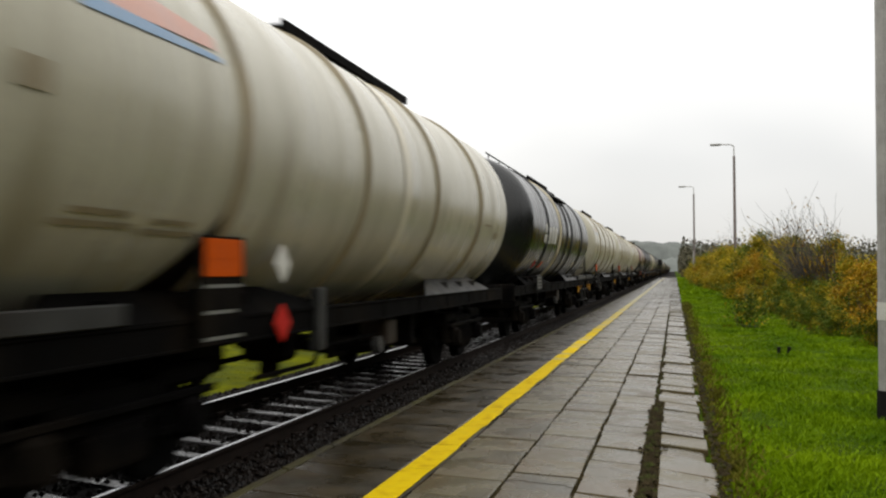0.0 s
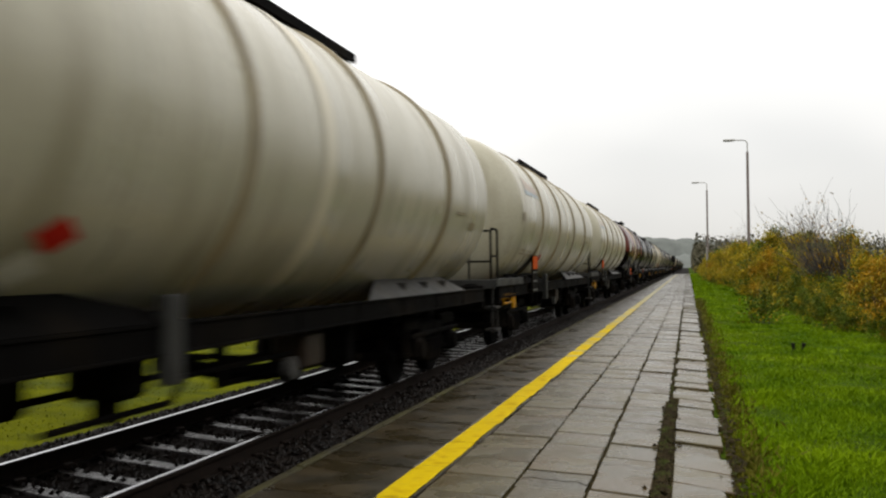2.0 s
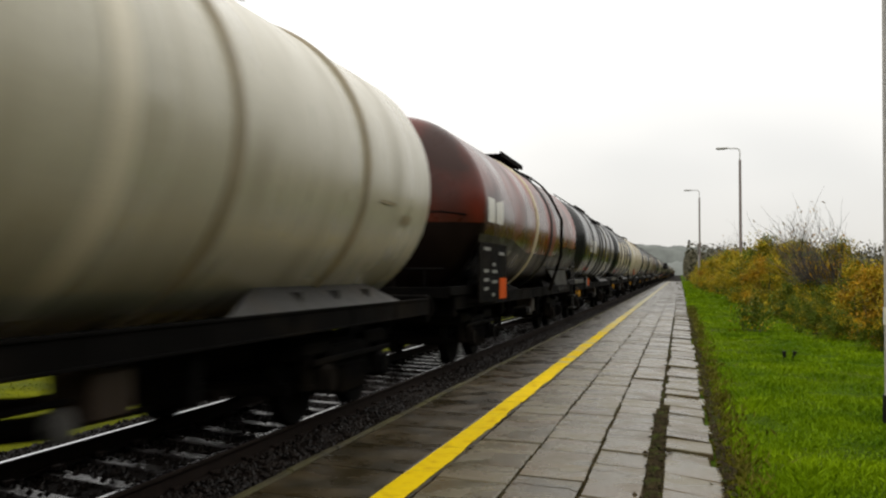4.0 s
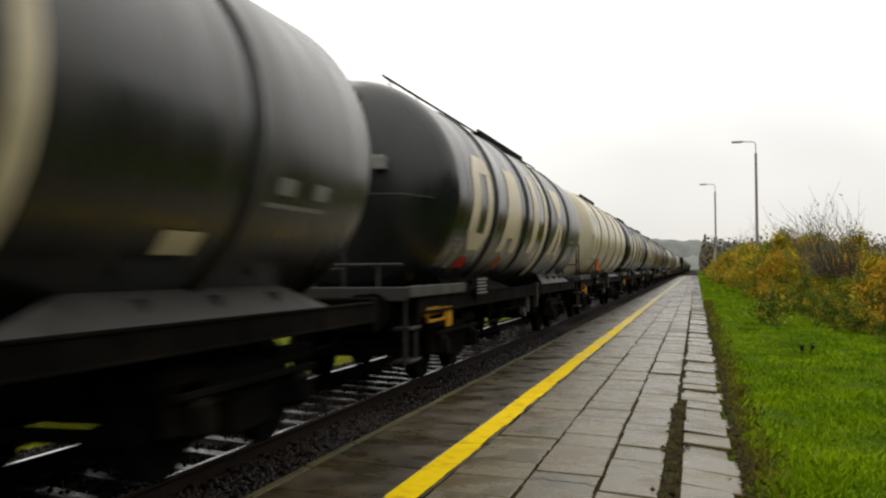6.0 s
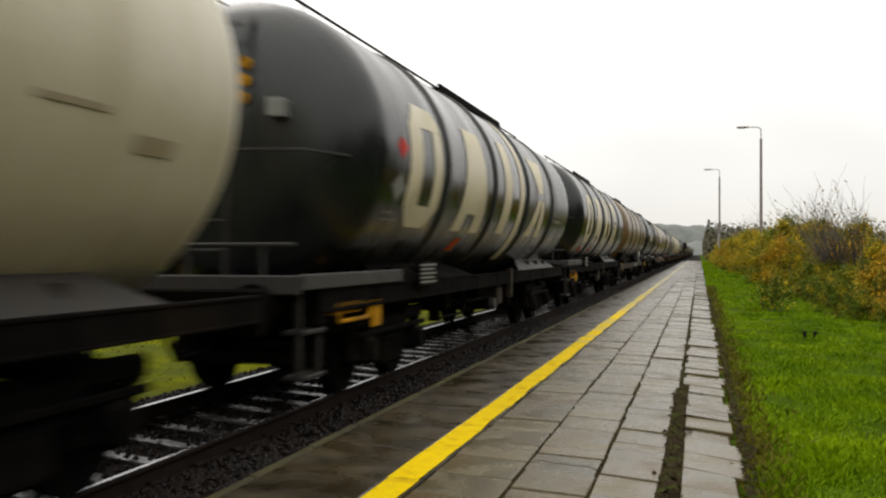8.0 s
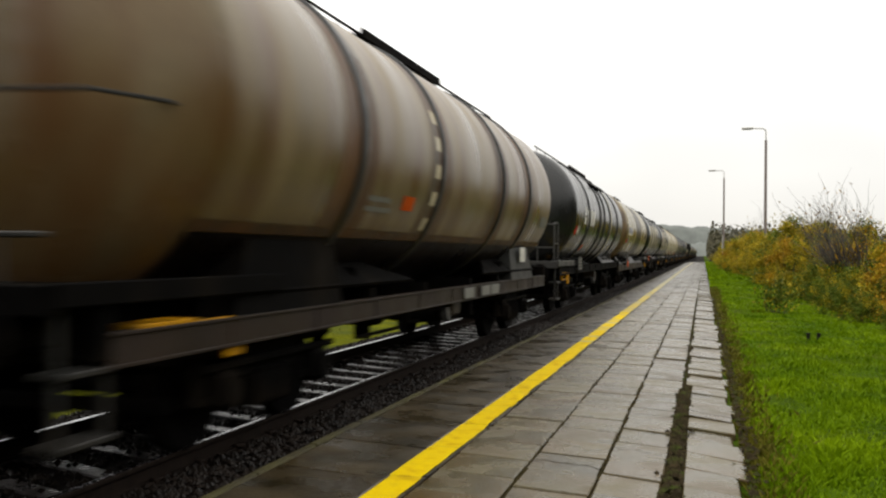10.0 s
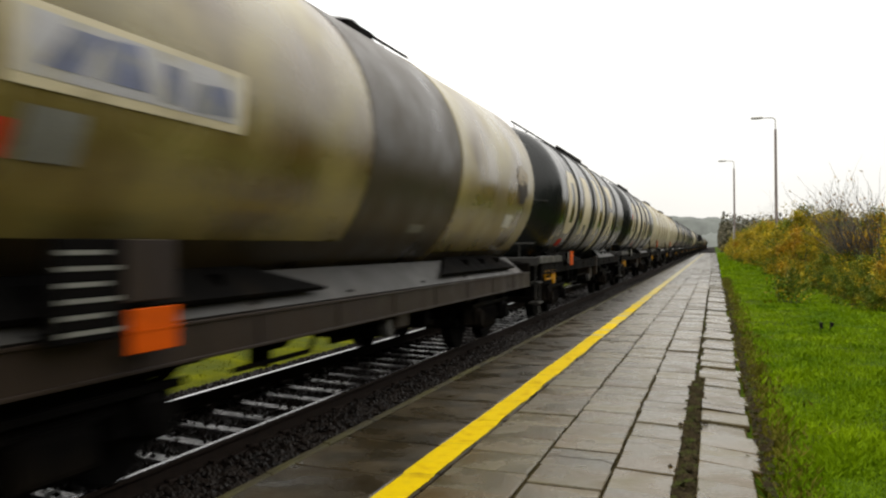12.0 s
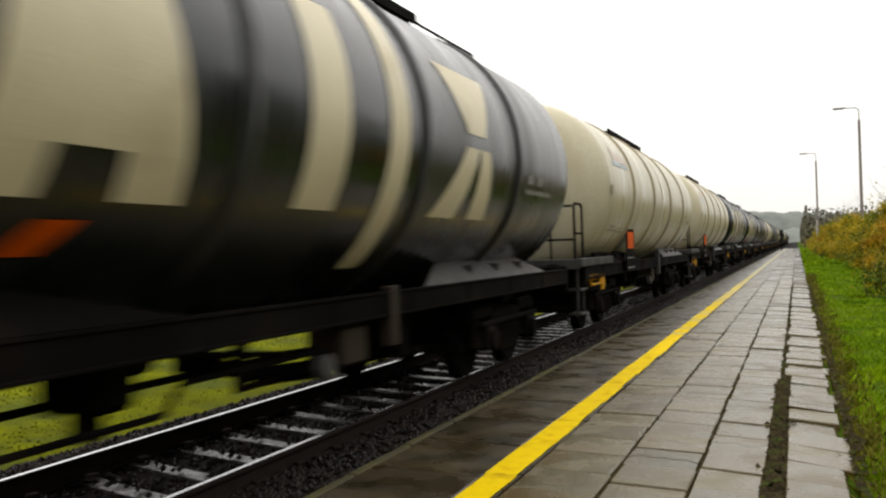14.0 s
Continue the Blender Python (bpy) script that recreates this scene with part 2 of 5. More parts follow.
# ---- mesh helpers ----
def mesh_of(name, bm, material, smooth=False):
    me = bpy.data.meshes.new(name)
    bm.to_mesh(me)
    bm.free()
    for mm in (material if isinstance(material, (list, tuple)) else [material]):
        me.materials.append(mm)
    if smooth:
        me.polygons.foreach_set("use_smooth", [True] * len(me.polygons))
    return me


def part(name, bm, material, parent=None, label="", smooth=False):
    ob = new(name, mesh_of(name, bm, material, smooth))
    if parent is not None:
        ob.parent = parent
    if label:
        ob["label"] = label
    return ob


def box(bm, x0, x1, y0, y1, z0, z1, bevel=0.0, m=None):
    r = bmesh.ops.create_cube(bm, size=1)
    vs = r["verts"]
    bmesh.ops.scale(bm, vec=(x1 - x0, y1 - y0, z1 - z0), verts=vs)
    bmesh.ops.translate(bm, vec=((x0 + x1) / 2, (y0 + y1) / 2, (z0 + z1) / 2), verts=vs)
    if bevel:
        es = list({e for v in vs for e in v.link_edges})
        r = bmesh.ops.bevel(bm, geom=es, offset=bevel, segments=1, affect="EDGES", profile=0.5)
        vs = list({v for f in r["faces"] for v in f.verts} | {v for v in vs if v.is_valid})
    if m is not None:
        bmesh.ops.transform(bm, matrix=m, verts=vs)
    return vs


def cyl(bm, a, b, r, seg=12, r2=None, caps=True):
    a, b = Vector(a), Vector(b)
    d = b - a
    mt = Matrix.Translation((a + b) / 2) @ d.to_track_quat("Z", "Y").to_matrix().to_4x4()
    bmesh.ops.create_cone(bm, cap_ends=caps, segments=seg, radius1=r, radius2=r if r2 is None else r2, depth=d.length, matrix=mt)


def pipe(bm, pts, r, seg=6):
    for a, b in zip(pts, pts[1:]):
        cyl(bm, a, b, r, seg)


def lathe_y(bm, prof, seg=48, zc=0.0):
    """Turn a profile of (y, r) round the y axis at height zc."""
    rings = []
    for y, r in prof:
        if r < 1e-4:
            rings.append([bm.verts.new((0, y, zc))])
        else:
            rings.append([bm.verts.new((r * math.cos(2 * math.pi * i / seg), y, zc + r * math.sin(2 * math.pi * i / seg))) for i in range(seg)])
    for p, q in zip(rings, rings[1:]):
        for i in range(seg):
            j = (i + 1) % seg
            if len(p) == 1:
                bm.faces.new((p[0], q[j], q[i]))
            elif len(q) == 1:
                bm.faces.new((p[i], p[j], q[0]))
            else:
                bm.faces.new((p[i], p[j], q[j], q[i]))
    bmesh.ops.recalc_face_normals(bm, faces=bm.faces)


def from_lists(name, verts, faces, material, smooth=False):
    me = bpy.data.meshes.new(name)
    me.from_pydata(verts, [], faces)
    me.materials.append(material)
    if smooth:
        me.polygons.foreach_set("use_smooth", [True] * len(me.polygons))
    return me


# ---- ground, platform and track ----
RAILZ = -0.05
TRACK = -4.61
PLAT_END = 185.0


def ground_height(x, y):
    if x < 0.2:
        return -0.36 if x > -7.0 else -0.36 + 0.22 * min(1, (-7.0 - x) / 3)
    h = -0.06 + 0.03 * min(1, max(0, (x - 0.31) / 0.2)) - 0.02 * max(0, x - 0.3)
    return h + 0.05 * noise.noise(Vector((x * 0.6, y * 0.35, 0.3))) * min(1, max(0, x - 0.3))


def build_ground():
    xs = [-1500, -400, -120, -40, -20, -14, -11, -9, -8, -7.2, -6.4, -5.6, -4.6, -3.6, -2.95, -2.5, 0.2, 0.31, 0.6, 1.0, 1.5, 2, 2.6, 3.3, 4.2, 5.5, 7.5, 10, 14, 20, 40, 120, 400, 1500]
    ys = [-600, -100, -30, -10] + [i * 0.7 for i in range(0, 70)] + [52, 58, 66, 76, 90, 110, 140, 180, 240, 340, 520, 900, 1600, 2600]
    vs, fs = [], []
    for y in ys:
        for x in xs:
            vs.append((x, y, ground_height(x, y)))
    w = len(xs)
    for j in range(len(ys) - 1):
        for i in range(w - 1):
            fs.append((j * w + i, j * w + i + 1, (j + 1) * w + i + 1, (j + 1) * w + i))
    me = from_lists("ground", vs, fs, M["ground"], True)
    me.materials.append(M["verge"])
    me.materials.append(M["ballast"])
    for p in me.polygons:
        x = p.center.x
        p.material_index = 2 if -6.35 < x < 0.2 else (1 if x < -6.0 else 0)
    tagged(new("ground", me), "wet green grass ground beside a platform and track", "ground", kind="structure")


def build_hills():
    vs, fs = [], []
    for k, (dist, hh) in enumerate(((900, 15), (1250, 34))):
        base = len(vs)
        nn = 1500
        for i in range(nn + 1):
            a = radians(-75 + 150 * i / nn)
            x, y = dist * math.sin(a), dist * math.cos(a)
            h = 1.25 * hh * (0.75 + 0.45 * noise.noise(Vector((i * 0.0064, k * 7.0, 0))) + 0.35 * max(0, math.sin(a))) + 2.6 * noise.noise(Vector((i * 0.126, k, 3))) + 1.8 * noise.noise(Vector((i * 0.61, k, 5)))
            vs += [(x, y, -2), (x * 1.02, y * 1.02, h * 0.8), (x * 1.05, y * 1.05, h), (x * 1.3, y * 1.3, -2)]
        for i in range(nn):
            for j in range(3):
                p = base + i * 4 + j
                fs.append((p, p + 4, p + 5, p + 1))
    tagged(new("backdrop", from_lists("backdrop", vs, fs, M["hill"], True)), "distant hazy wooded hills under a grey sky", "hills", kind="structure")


def build_track():
    track = tagged(new("railway_track"), "wet single railway track with concrete sleepers and rusty rails", "railway track", kind="structure")
    y0, y1 = -12.0, 700.0
    for s in (-1, 1):
        bm = bmesh.new()
        x = TRACK + s * 0.754
        box(bm, x - 0.036, x + 0.036, y0, y1, RAILZ - 0.04, RAILZ - 0.002, 0.008)
        box(bm, x - 0.009, x + 0.009, y0, y1, RAILZ - 0.15, RAILZ - 0.035)
        box(bm, x - 0.07, x + 0.07, y0, y1, RAILZ - 0.165, RAILZ - 0.14, 0.008)
        rail = part("rail", bm, M["rail"], track)
        bm = bmesh.new()
        box(bm, x - 0.02, x + 0.02, y0, y1, RAILZ - 0.006, RAILZ)
        part("rail_head", bm, M["railtop"], rail, "polished running surface")
    # sleepers, waisted in the middle
    bm = bmesh.new()
    prof = [(-1.28, 0.0), (-0.95, 0.0), (-0.5, -0.025), (0.5, -0.025), (0.95, 0.0), (1.28, 0.0)]
    rows = []
    for x, z in prof:
        wd = 0.12 if abs(x) > 0.8 else 0.085
        rows.append([bm.verts.new(v) for v in ((x, -wd - 0.02, z - 0.2), (x, -wd, z), (x, wd, z), (x, wd + 0.02, z - 0.2))])
    for p, q in zip(rows, rows[1:]):
        for i in range(3):
            bm.faces.new((p[i], q[i], q[i + 1], p[i + 1]))
    bm.faces.new(rows[0])
    bm.faces.new(rows[-1][::-1])
    bmesh.ops.recalc_face_normals(bm, faces=bm.faces)
    me = mesh_of("sleeper", bm, M["sleeper"])
    rng = random.Random(5)
    for i in range(290):
        ob = new("sleeper", me)
        ob.parent = track
        ob.matrix_basis = pose(TRACK, -3.0 + 0.63 * i, RAILZ - 0.155, 0, rng.uniform(-0.4, 0.4), -20 + rng.uniform(-1, 1))
    bm = bmesh.new()
    for k in range(-3, 60):
        for s in (-1, 1):
            for q in (-0.115, 0.115):
                m = pose(TRACK, -3.0 + 0.63 * (k + 3), 0, 0, 0, -20) @ pose(s * 0.754 + q, 0, RAILZ - 0.145)
                box(bm, -0.035, 0.035, -0.05, 0.05, -0.02, 0.03, 0.008, m)
    part("rail_clips", bm, M["rail"], track)["kind"] = "stuff"
    # ballast bed and stones
    bm = bmesh.new()
    secs = [(-6.75, -0.40), (-6.1, -0.19), (-5.48, -0.195), (-5.4, -0.25), (-3.82, -0.25), (-3.76, -0.195), (-3.1, -0.19), (-2.9, -0.22)]
    for (xa, za), (xb, zb) in zip(secs, secs[1:]):
        v = [bm.verts.new(p) for p in ((xa, -15, za), (xb, -15, zb), (xb, 700, zb), (xa, 700, za))]
        bm.faces.new(v)
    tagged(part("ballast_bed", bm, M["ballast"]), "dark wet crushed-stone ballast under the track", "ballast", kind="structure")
    vs, fs = [], []
    rg = np.random.RandomState(3)
    octa = np.array([(1, 0, 0), (0, 1, 0), (-1, 0, 0), (0, -1, 0), (0, 0, 1), (0, 0, -1)], float)
    of = [(0, 1, 4), (1, 2, 4), (2, 3, 4), (3, 0, 4), (1, 0, 5), (2, 1, 5), (3, 2, 5), (0, 3, 5)]
    for i in range(17000):
        y = 3.0 + 42 * rg.rand() ** 1.7
        x = -6.75 + 3.8 * rg.rand()
        if rg.rand() < 0.25:
            x = -3.75 + 0.8 * rg.rand()
        z = (-0.24 if abs(x - TRACK) < 0.82 else -0.18) if x > -6.1 else -0.40 + (x + 6.75) * 0.32
        if abs(x - TRACK) < 0.8 and abs((y + 0.364 * (x - TRACK) + 3.0) / 0.63 % 1 - 0.5) > 0.29:
            if rg.rand() < 0.6 or abs(x - TRACK) > 0.7:
                continue
            z = -0.19
        if abs(abs(x - TRACK) - 0.754) < 0.09:
            continue
        b = len(vs)
        p = octa * (0.018 + 0.022 * rg.rand(6, 1)) * np.array([1.1, 1.1, 0.8])
        a = rg.rand() * 6.28
        c, s = math.cos(a), math.sin(a)
        for q in p:
            vs.append((x + q[0] * c - q[1] * s, y + q[0] * s + q[1] * c, z + q[2]))
        fs += [tuple(b + k for k in f) for f in of]
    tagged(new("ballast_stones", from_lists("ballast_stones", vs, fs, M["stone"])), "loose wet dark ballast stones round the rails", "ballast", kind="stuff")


COLS = ((-1.735, -1.185), (-1.165, -0.675), (-0.655, -0.255), (-0.125, 0.27))


def build_platform():
    plat = tagged(new("platform"), "wet concrete slab platform with a yellow safety line", "platform", kind="structure")
    bm = bmesh.new()
    box(bm, -2.86, 0.235, -12, PLAT_END, -0.8, -0.03)
    part("bed", bm, M["soil"], plat, "dark soil showing in the joints")
    bm = bmesh.new()
    for i in range(200):
        y = -12 + i * 0.99
        if y < PLAT_END - 1:
            box(bm, -2.90 + 0.006 * math.sin(i * 2.3), -2.83, y, y + 0.975, -0.5, 0.004 + 0.004 * math.sin(i * 1.7), 0.012)
    part("kerb", bm, M["kerb"], plat, "mossy concrete kerb")
    rng = random.Random(11)
    # large edge slabs, painted line and paving, the nearest as pieces of their own
    shared = {}

    def aslant(bm, k):
        for v in bm.verts:
            v.co.y += k * v.co.x

    def slab_mesh(wd, dp, mt, key):
        if key not in shared:
            bm = bmesh.new()
            box(bm, -wd / 2, wd / 2, -dp / 2, dp / 2, -0.06, 0.0, 0.008)
            aslant(bm, key[3])
            shared[key] = mesh_of("slab", bm, mt)
        return shared[key]

    def cracked_mesh(wd, dp, mt, seed, k):
        """A slab broken in two along a jagged line."""
        rc = random.Random(seed)
        bm = bmesh.new()
        line = [(-wd / 2 + wd * k / 6, rc.uniform(-0.22, 0.22) * dp * (0.6 if k in (0, 6) else 0.35) + (k - 3) * rc.choice((-0.02, 0.02)) * dp) for k in range(7)]
        for side in (-1, 1):
            tilt = rc.uniform(-0.006, 0.004)
            ring = [(x, y + side * 0.006) for x, y in line] + [(wd / 2, side * dp / 2), (-wd / 2, side * dp / 2)]
            if side < 0:
                ring = ring[::-1]
            top = [bm.verts.new((x, y, tilt if abs(y) > dp * 0.45 else tilt * 0.4)) for x, y in ring]
            low = [bm.verts.new((x, y, -0.06)) for x, y in ring]
            bm.faces.new(top)
            for i in range(len(ring)):
                j = (i + 1) % len(ring)
                bm.faces.new((top[i], low[i], low[j], top[j]))
        bmesh.ops.recalc_face_normals(bm, faces=bm.faces)
        aslant(bm, k)
        return mesh_of("slab", bm, mt)
    far = {"edge": bmesh.new(), "slab": bmesh.new()}

    def lay(kind, x0, x1, y, dp, near, wob, k=0.0, dip=0.0):
        wd = x1 - x0
        z = rng.uniform(-wob, wob)
        m = pose((x0 + x1) / 2 + rng.uniform(-0.006, 0.006), y + dp / 2 + rng.uniform(-0.008, 0.008), z,
                 rng.uniform(-1, 1) * wob * 60, dip + rng.uniform(-1, 1) * wob * 50, rng.uniform(-1.1, 1.1) if kind == "slab" else rng.uniform(-0.5, 0.5))
        if near:
            if kind == "slab" and rng.random() < 0.16:
                me = cracked_mesh(wd - 0.006, dp - 0.02, M[kind], round(y * 100), k)
            else:
                me = slab_mesh(wd - 0.004, dp - 0.013, M[kind], (kind, round(wd, 3), round(dp, 3), k))
            ob = new("slab" if kind == "slab" else "edge_slab", me)
            ob.parent = plat
            ob.matrix_basis = m
        else:
            box(far[kind], -wd / 2 + 0.003, wd / 2 - 0.003, -dp / 2 + 0.01, dp / 2 - 0.01, -0.06, 0, 0, m @ Matrix(((1, 0, 0, 0), (k, 1, 0, 0), (0, 0, 1, 0), (0, 0, 0, 1))))
    for c, (x0, x1) in enumerate(COLS):
        dp = (0.555, 0.545, 0.57, 0.53)[c]
        slant, dip = (-0.2, -0.23, -0.3, -0.42)[c], (0.0, 0.3, 0.7, 3.0)[c]
        y = (7.41, 7.61, 7.64, 8.40)[c] - 24 * dp + slant * (x1 - x0) / 2
        while y < PLAT_END - 0.5:
            # the joint before the last row gapes for some metres only
            gape = 4.0 < y < 10.6
            xa, xb = (x0 - (0.0 if gape else 0.065) if c == 3 else x0), (x1 + (0.0 if gape else 0.045) if c == 2 else x1)
            lay("slab", xa, xb + (rng.choice((-0.04, -0.02, 0.0, 0.03)) if c == 3 else 0), y, dp, 3.4 < y < 38, (0.006, 0.007, 0.009, 0.016)[c], slant, dip)
            y += dp
    y = -6.0
    while y < PLAT_END - 1:
        lay("edge", -2.81, -1.99, y, 1.0, 3 < y < 40, 0.003, -0.22)
        lay("edge", -1.985, -1.74, y + 0.05, 1.0, False, 0.0)
        y += 1.0
    for kind, bm in far.items():
        tagged(part("far_slabs", bm, M[kind], plat), kind="stuff")
    # yellow line, one strip of paint for each metre
    bm = bmesh.new()
    y = -6.0
    while y < PLAT_END - 1:
        a, b = rng.uniform(-0.012, 0.012), rng.uniform(-0.012, 0.012)
        n = 5
        for i in range(n):
            ya, yb = y + i / n * 0.99, y + (i + 1) / n * 0.99
            pa = [rng.uniform(-0.006, 0.006) for _ in range(2)]
            vsx = [bm.verts.new(p) for p in ((-1.985 + a, ya, 0.006), (-1.765 + b + pa[0], ya, 0.006), (-1.765 + b + pa[1], yb, 0.006), (-1.985 + a, yb, 0.006))]
            bm.faces.new(vsx)
        y += 1.0
    line = part("yellow_line", bm, [M["yellow"], M["paleyellow"]], plat, "worn yellow painted safety line")
    for p in line.data.polygons:
        p.material_index = int(rng.random() < (p.center.y - 14) / 34)
    # weeds and soil in the open joint and along the grass edge
    vs, fs = [], []
    rg = np.random.RandomState(8)
    for i in range(2600):
        y = 3.5 + 30 * rg.rand() ** 1.5
        if i % 3:
            amp = 1.0 if 5.5 < y < 10.5 else 0.35
            x, w = -0.19 + rg.randn() * 0.035 * amp, 0.014 + 0.02 * rg.rand()
        else:
            x, w = 0.29 + abs(rg.randn()) * 0.05, 0.014 + 0.022 * rg.rand()
        b = len(vs)
        for k in range(5):
            a = k * 1.257 + rg.rand()
            vs.append((x + w * math.cos(a), y + w * 1.3 * math.sin(a), 0.0))
        vs.append((x, y, 0.008 + 0.02 * rg.rand()))
        fs += [(b + k, b + (k + 1) % 5, b + 5) for k in range(5)]
    tagged(new("joint_litter", from_lists("joint_litter", vs, fs, M["dirt"])), "dark soil crumbs and moss in the paving joint", "soil", kind="stuff")


def blades(name, spots, material, label, rg, lean=0.45):
    vs, fs = [], []
    for x, y, h, w in spots:
        z = ground_height(x, y) - 0.01
        a = rg.rand() * 6.283
        c, s = math.cos(a) * w, math.sin(a) * w
        lx, ly = rg.randn() * h * lean, rg.randn() * h * lean
        b = len(vs)
        vs += [(x - c, y - s, z), (x + c, y + s, z), (x + c * 0.7 + lx * 0.4, y + s * 0.7 + ly * 0.4, z + h * 0.6), (x + lx, y + ly, z + h)]
        fs += [(b, b + 1, b + 2), (b, b + 2, b + 3)]
    return tagged(new(name, from_lists(name, vs, fs, material)), label, "grass", kind="stuff")


def build_grass():
    rg = np.random.RandomState(4)
    spots = []
    for i in range(170000):
        y = 5.5 + 70 * rg.rand() ** 2.0
        x = 0.32 + rg.rand() * min(6.5, 1.2 + y * 0.17)
        clump = noise.noise(Vector((x * 1.7, y * 1.1, 2)))
        h = (0.025 + 0.04 * rg.rand()) * (1 + 1.1 * clump)
        spots.append((x, y, max(0.02, h), 0.004 + 0.0007 * y * 0.6))
    for i in range(14000):
        spots.append((0.35 + 6 * rg.rand(), 60 + 125 * rg.rand(), 0.12 + 0.1 * rg.rand(), 0.06))
    blades("grass", spots, M["grass"], "wet short green lawn grass beside the platform", rg)
    spots = []
    for i in range(9000):
        y = 5.0 + 40 * rg.rand() ** 1.5
        spots.append((0.29 + abs(rg.randn()) * 0.15, y, 0.04 + 0.06 * rg.rand(), 0.007 + 0.0005 * y))
    m = leaf_mat("dry_edge_blades", (0.05, 0.045, 0.008), (0.13, 0.12, 0.012))
    blades("dry_grass", spots, m, "yellowed grass along the platform edge", rg)
    spots = []
    for i in range(26000):
        y = 6 + 45 * rg.rand() ** 1.7
        x = -6.75 - 6 * rg.rand() ** 1.5
        spots.append((x, y, 0.012 + 0.02 * rg.rand(), 0.016))
    m = leaf_mat("verge_blades", (0.062, 0.08, 0.002), (0.135, 0.135, 0.003), 0.9)
    blades("verge_grass", spots, m, "yellow-green grass verge behind the track", rg, 0.8)


build_ground()
build_hills()
build_track()
build_platform()
build_grass()


# ---- tank wagons ----
R, AX, HALF = 1.56, 2.61, 6.88


def empty(name):
    return new(name)


def patch(bm, quad, r=R + 0.008, ny=4):
    """A painted patch bent round the shell. quad: four corners (y, degrees above the shell's middle)."""
    (ya, aa), (yb, ab), (yc, ac), (yd, ad) = quad
    na = max(3, round((max(q[1] for q in quad) - min(q[1] for q in quad)) / 3))
    g = []
    for i in range(na + 1):
        u = i / na
        row = []
        for j in range(ny + 1):
            v = j / ny
            y = (1 - u) * ((1 - v) * ya + v * yb) + u * ((1 - v) * yd + v * yc)
            a = radians((1 - u) * ((1 - v) * aa + v * ab) + u * ((1 - v) * ad + v * ac))
            row.append(bm.verts.new((r * math.cos(a), y, AX + r * math.sin(a))))
        g.append(row)
    for i in range(na):
        for j in range(ny):
            bm.faces.new((g[i][j], g[i][j + 1], g[i + 1][j + 1], g[i + 1][j]))


def blotch(parent, name, y, a, ry, ra, material, seed, label="", r=R + 0.01):
    """An irregular stain on the shell."""
    rng = random.Random(seed)
    bm = bmesh.new()
    n = 22
    edge = [0.7 + 0.45 * rng.random() for _ in range(n)]
    rings = []
    for k in (1.0, 0.66, 0.33):
        rings.append([bm.verts.new((r * math.cos(radians(a + ra * k * edge[i] * math.sin(i * math.tau / n))), y + ry * k * edge[i] * math.cos(i * math.tau / n),
                                    AX + r * math.sin(radians(a + ra * k * edge[i] * math.sin(i * math.tau / n))))) for i in range(n)])
    for p, q in zip(rings, rings[1:]):
        for i in range(n):
            bm.faces.new((p[i], p[(i + 1) % n], q[(i + 1) % n], q[i]))
    bm.faces.new(rings[-1])
    return part(name, bm, material, parent, label, True)


def rect(y0, y1, a0, a1):
    return ((y0, a0), (y1, a0), (y1, a1), (y0, a1))


def painted(parent, name, quads, material, label="", r=R + 0.008):
    bm = bmesh.new()
    for q in quads:
        patch(bm, q, r)
    return part(name, bm, material, parent, label, True)


def shell(parent, material):
    bm = bmesh.new()
    prof = []
    for k in range(11):
        a = math.pi / 2 * (1 - k / 10)
        prof.append((-HALF - 0.62 * math.sin(a), R * math.cos(a) ** 0.9 if k else 0.0))
    prof += [(-HALF + i * 2 * HALF / 8, R) for i in range(1, 8)]
    for k in range(11):
        a = math.pi / 2 * k / 10
        prof.append((HALF + 0.62 * math.sin(a), R * math.cos(a) ** 0.9 if k < 10 else 0.0))
    lathe_y(bm, prof, 64, AX)
    return part("tank_shell", bm, material, parent, "", True)


def ring(parent, y, material, wd=0.11, label="", r=0.035):
    bm = bmesh.new()
    lathe_y(bm, [(y - wd / 2 - 0.02, R - 0.01), (y - wd / 2, R + r), (y + wd / 2, R + r), (y + wd / 2 + 0.02, R - 0.01)], 64, AX)
    return part("ring", bm, material, parent, label, True)


def wheelset(parent, y):
    bm = bmesh.new()
    cyl(bm, (-1.0, 0, 0), (1.0, 0, 0), 0.075, 12)
    for s in (-1, 1):
        x = s * 0.75
        prof = [(-0.065, 0.36), (-0.065, 0.455), (0.055, 0.46), (0.075, 0.485), (0.085, 0.485), (0.085, 0.38), (0.035, 0.36), (0.02, 0.14), (0.07, 0.12), (0.07, 0.0)]
        rings = []
        for px, pr in prof:
            rings.append([bm.verts.new((x - s * px, pr * math.cos(k * math.tau / 28), pr * math.sin(k * math.tau / 28))) for k in range(28)])
        for p, q in zip(rings, rings[1:]):
            for k in range(28):
                bm.faces.new((p[k], p[(k + 1) % 28], q[(k + 1) % 28], q[k]))
        cyl(bm, (x + s * 0.055, 0, 0), (x + s * 0.062, 0, 0), 0.36, 28)
        for k in range(4):
            a = k * math.tau / 4
            cyl(bm, (x + s * 0.06, 0.24 * math.cos(a), 0.24 * math.sin(a)), (x + s * 0.066, 0.24 * math.cos(a), 0.24 * math.sin(a)), 0.035, 8)
    bmesh.ops.recalc_face_normals(bm, faces=bm.faces)
    ob = part("wheelset", bm, M["wheel"], parent)
    ob.matrix_basis = pose(0, y, 0.46)
    return ob


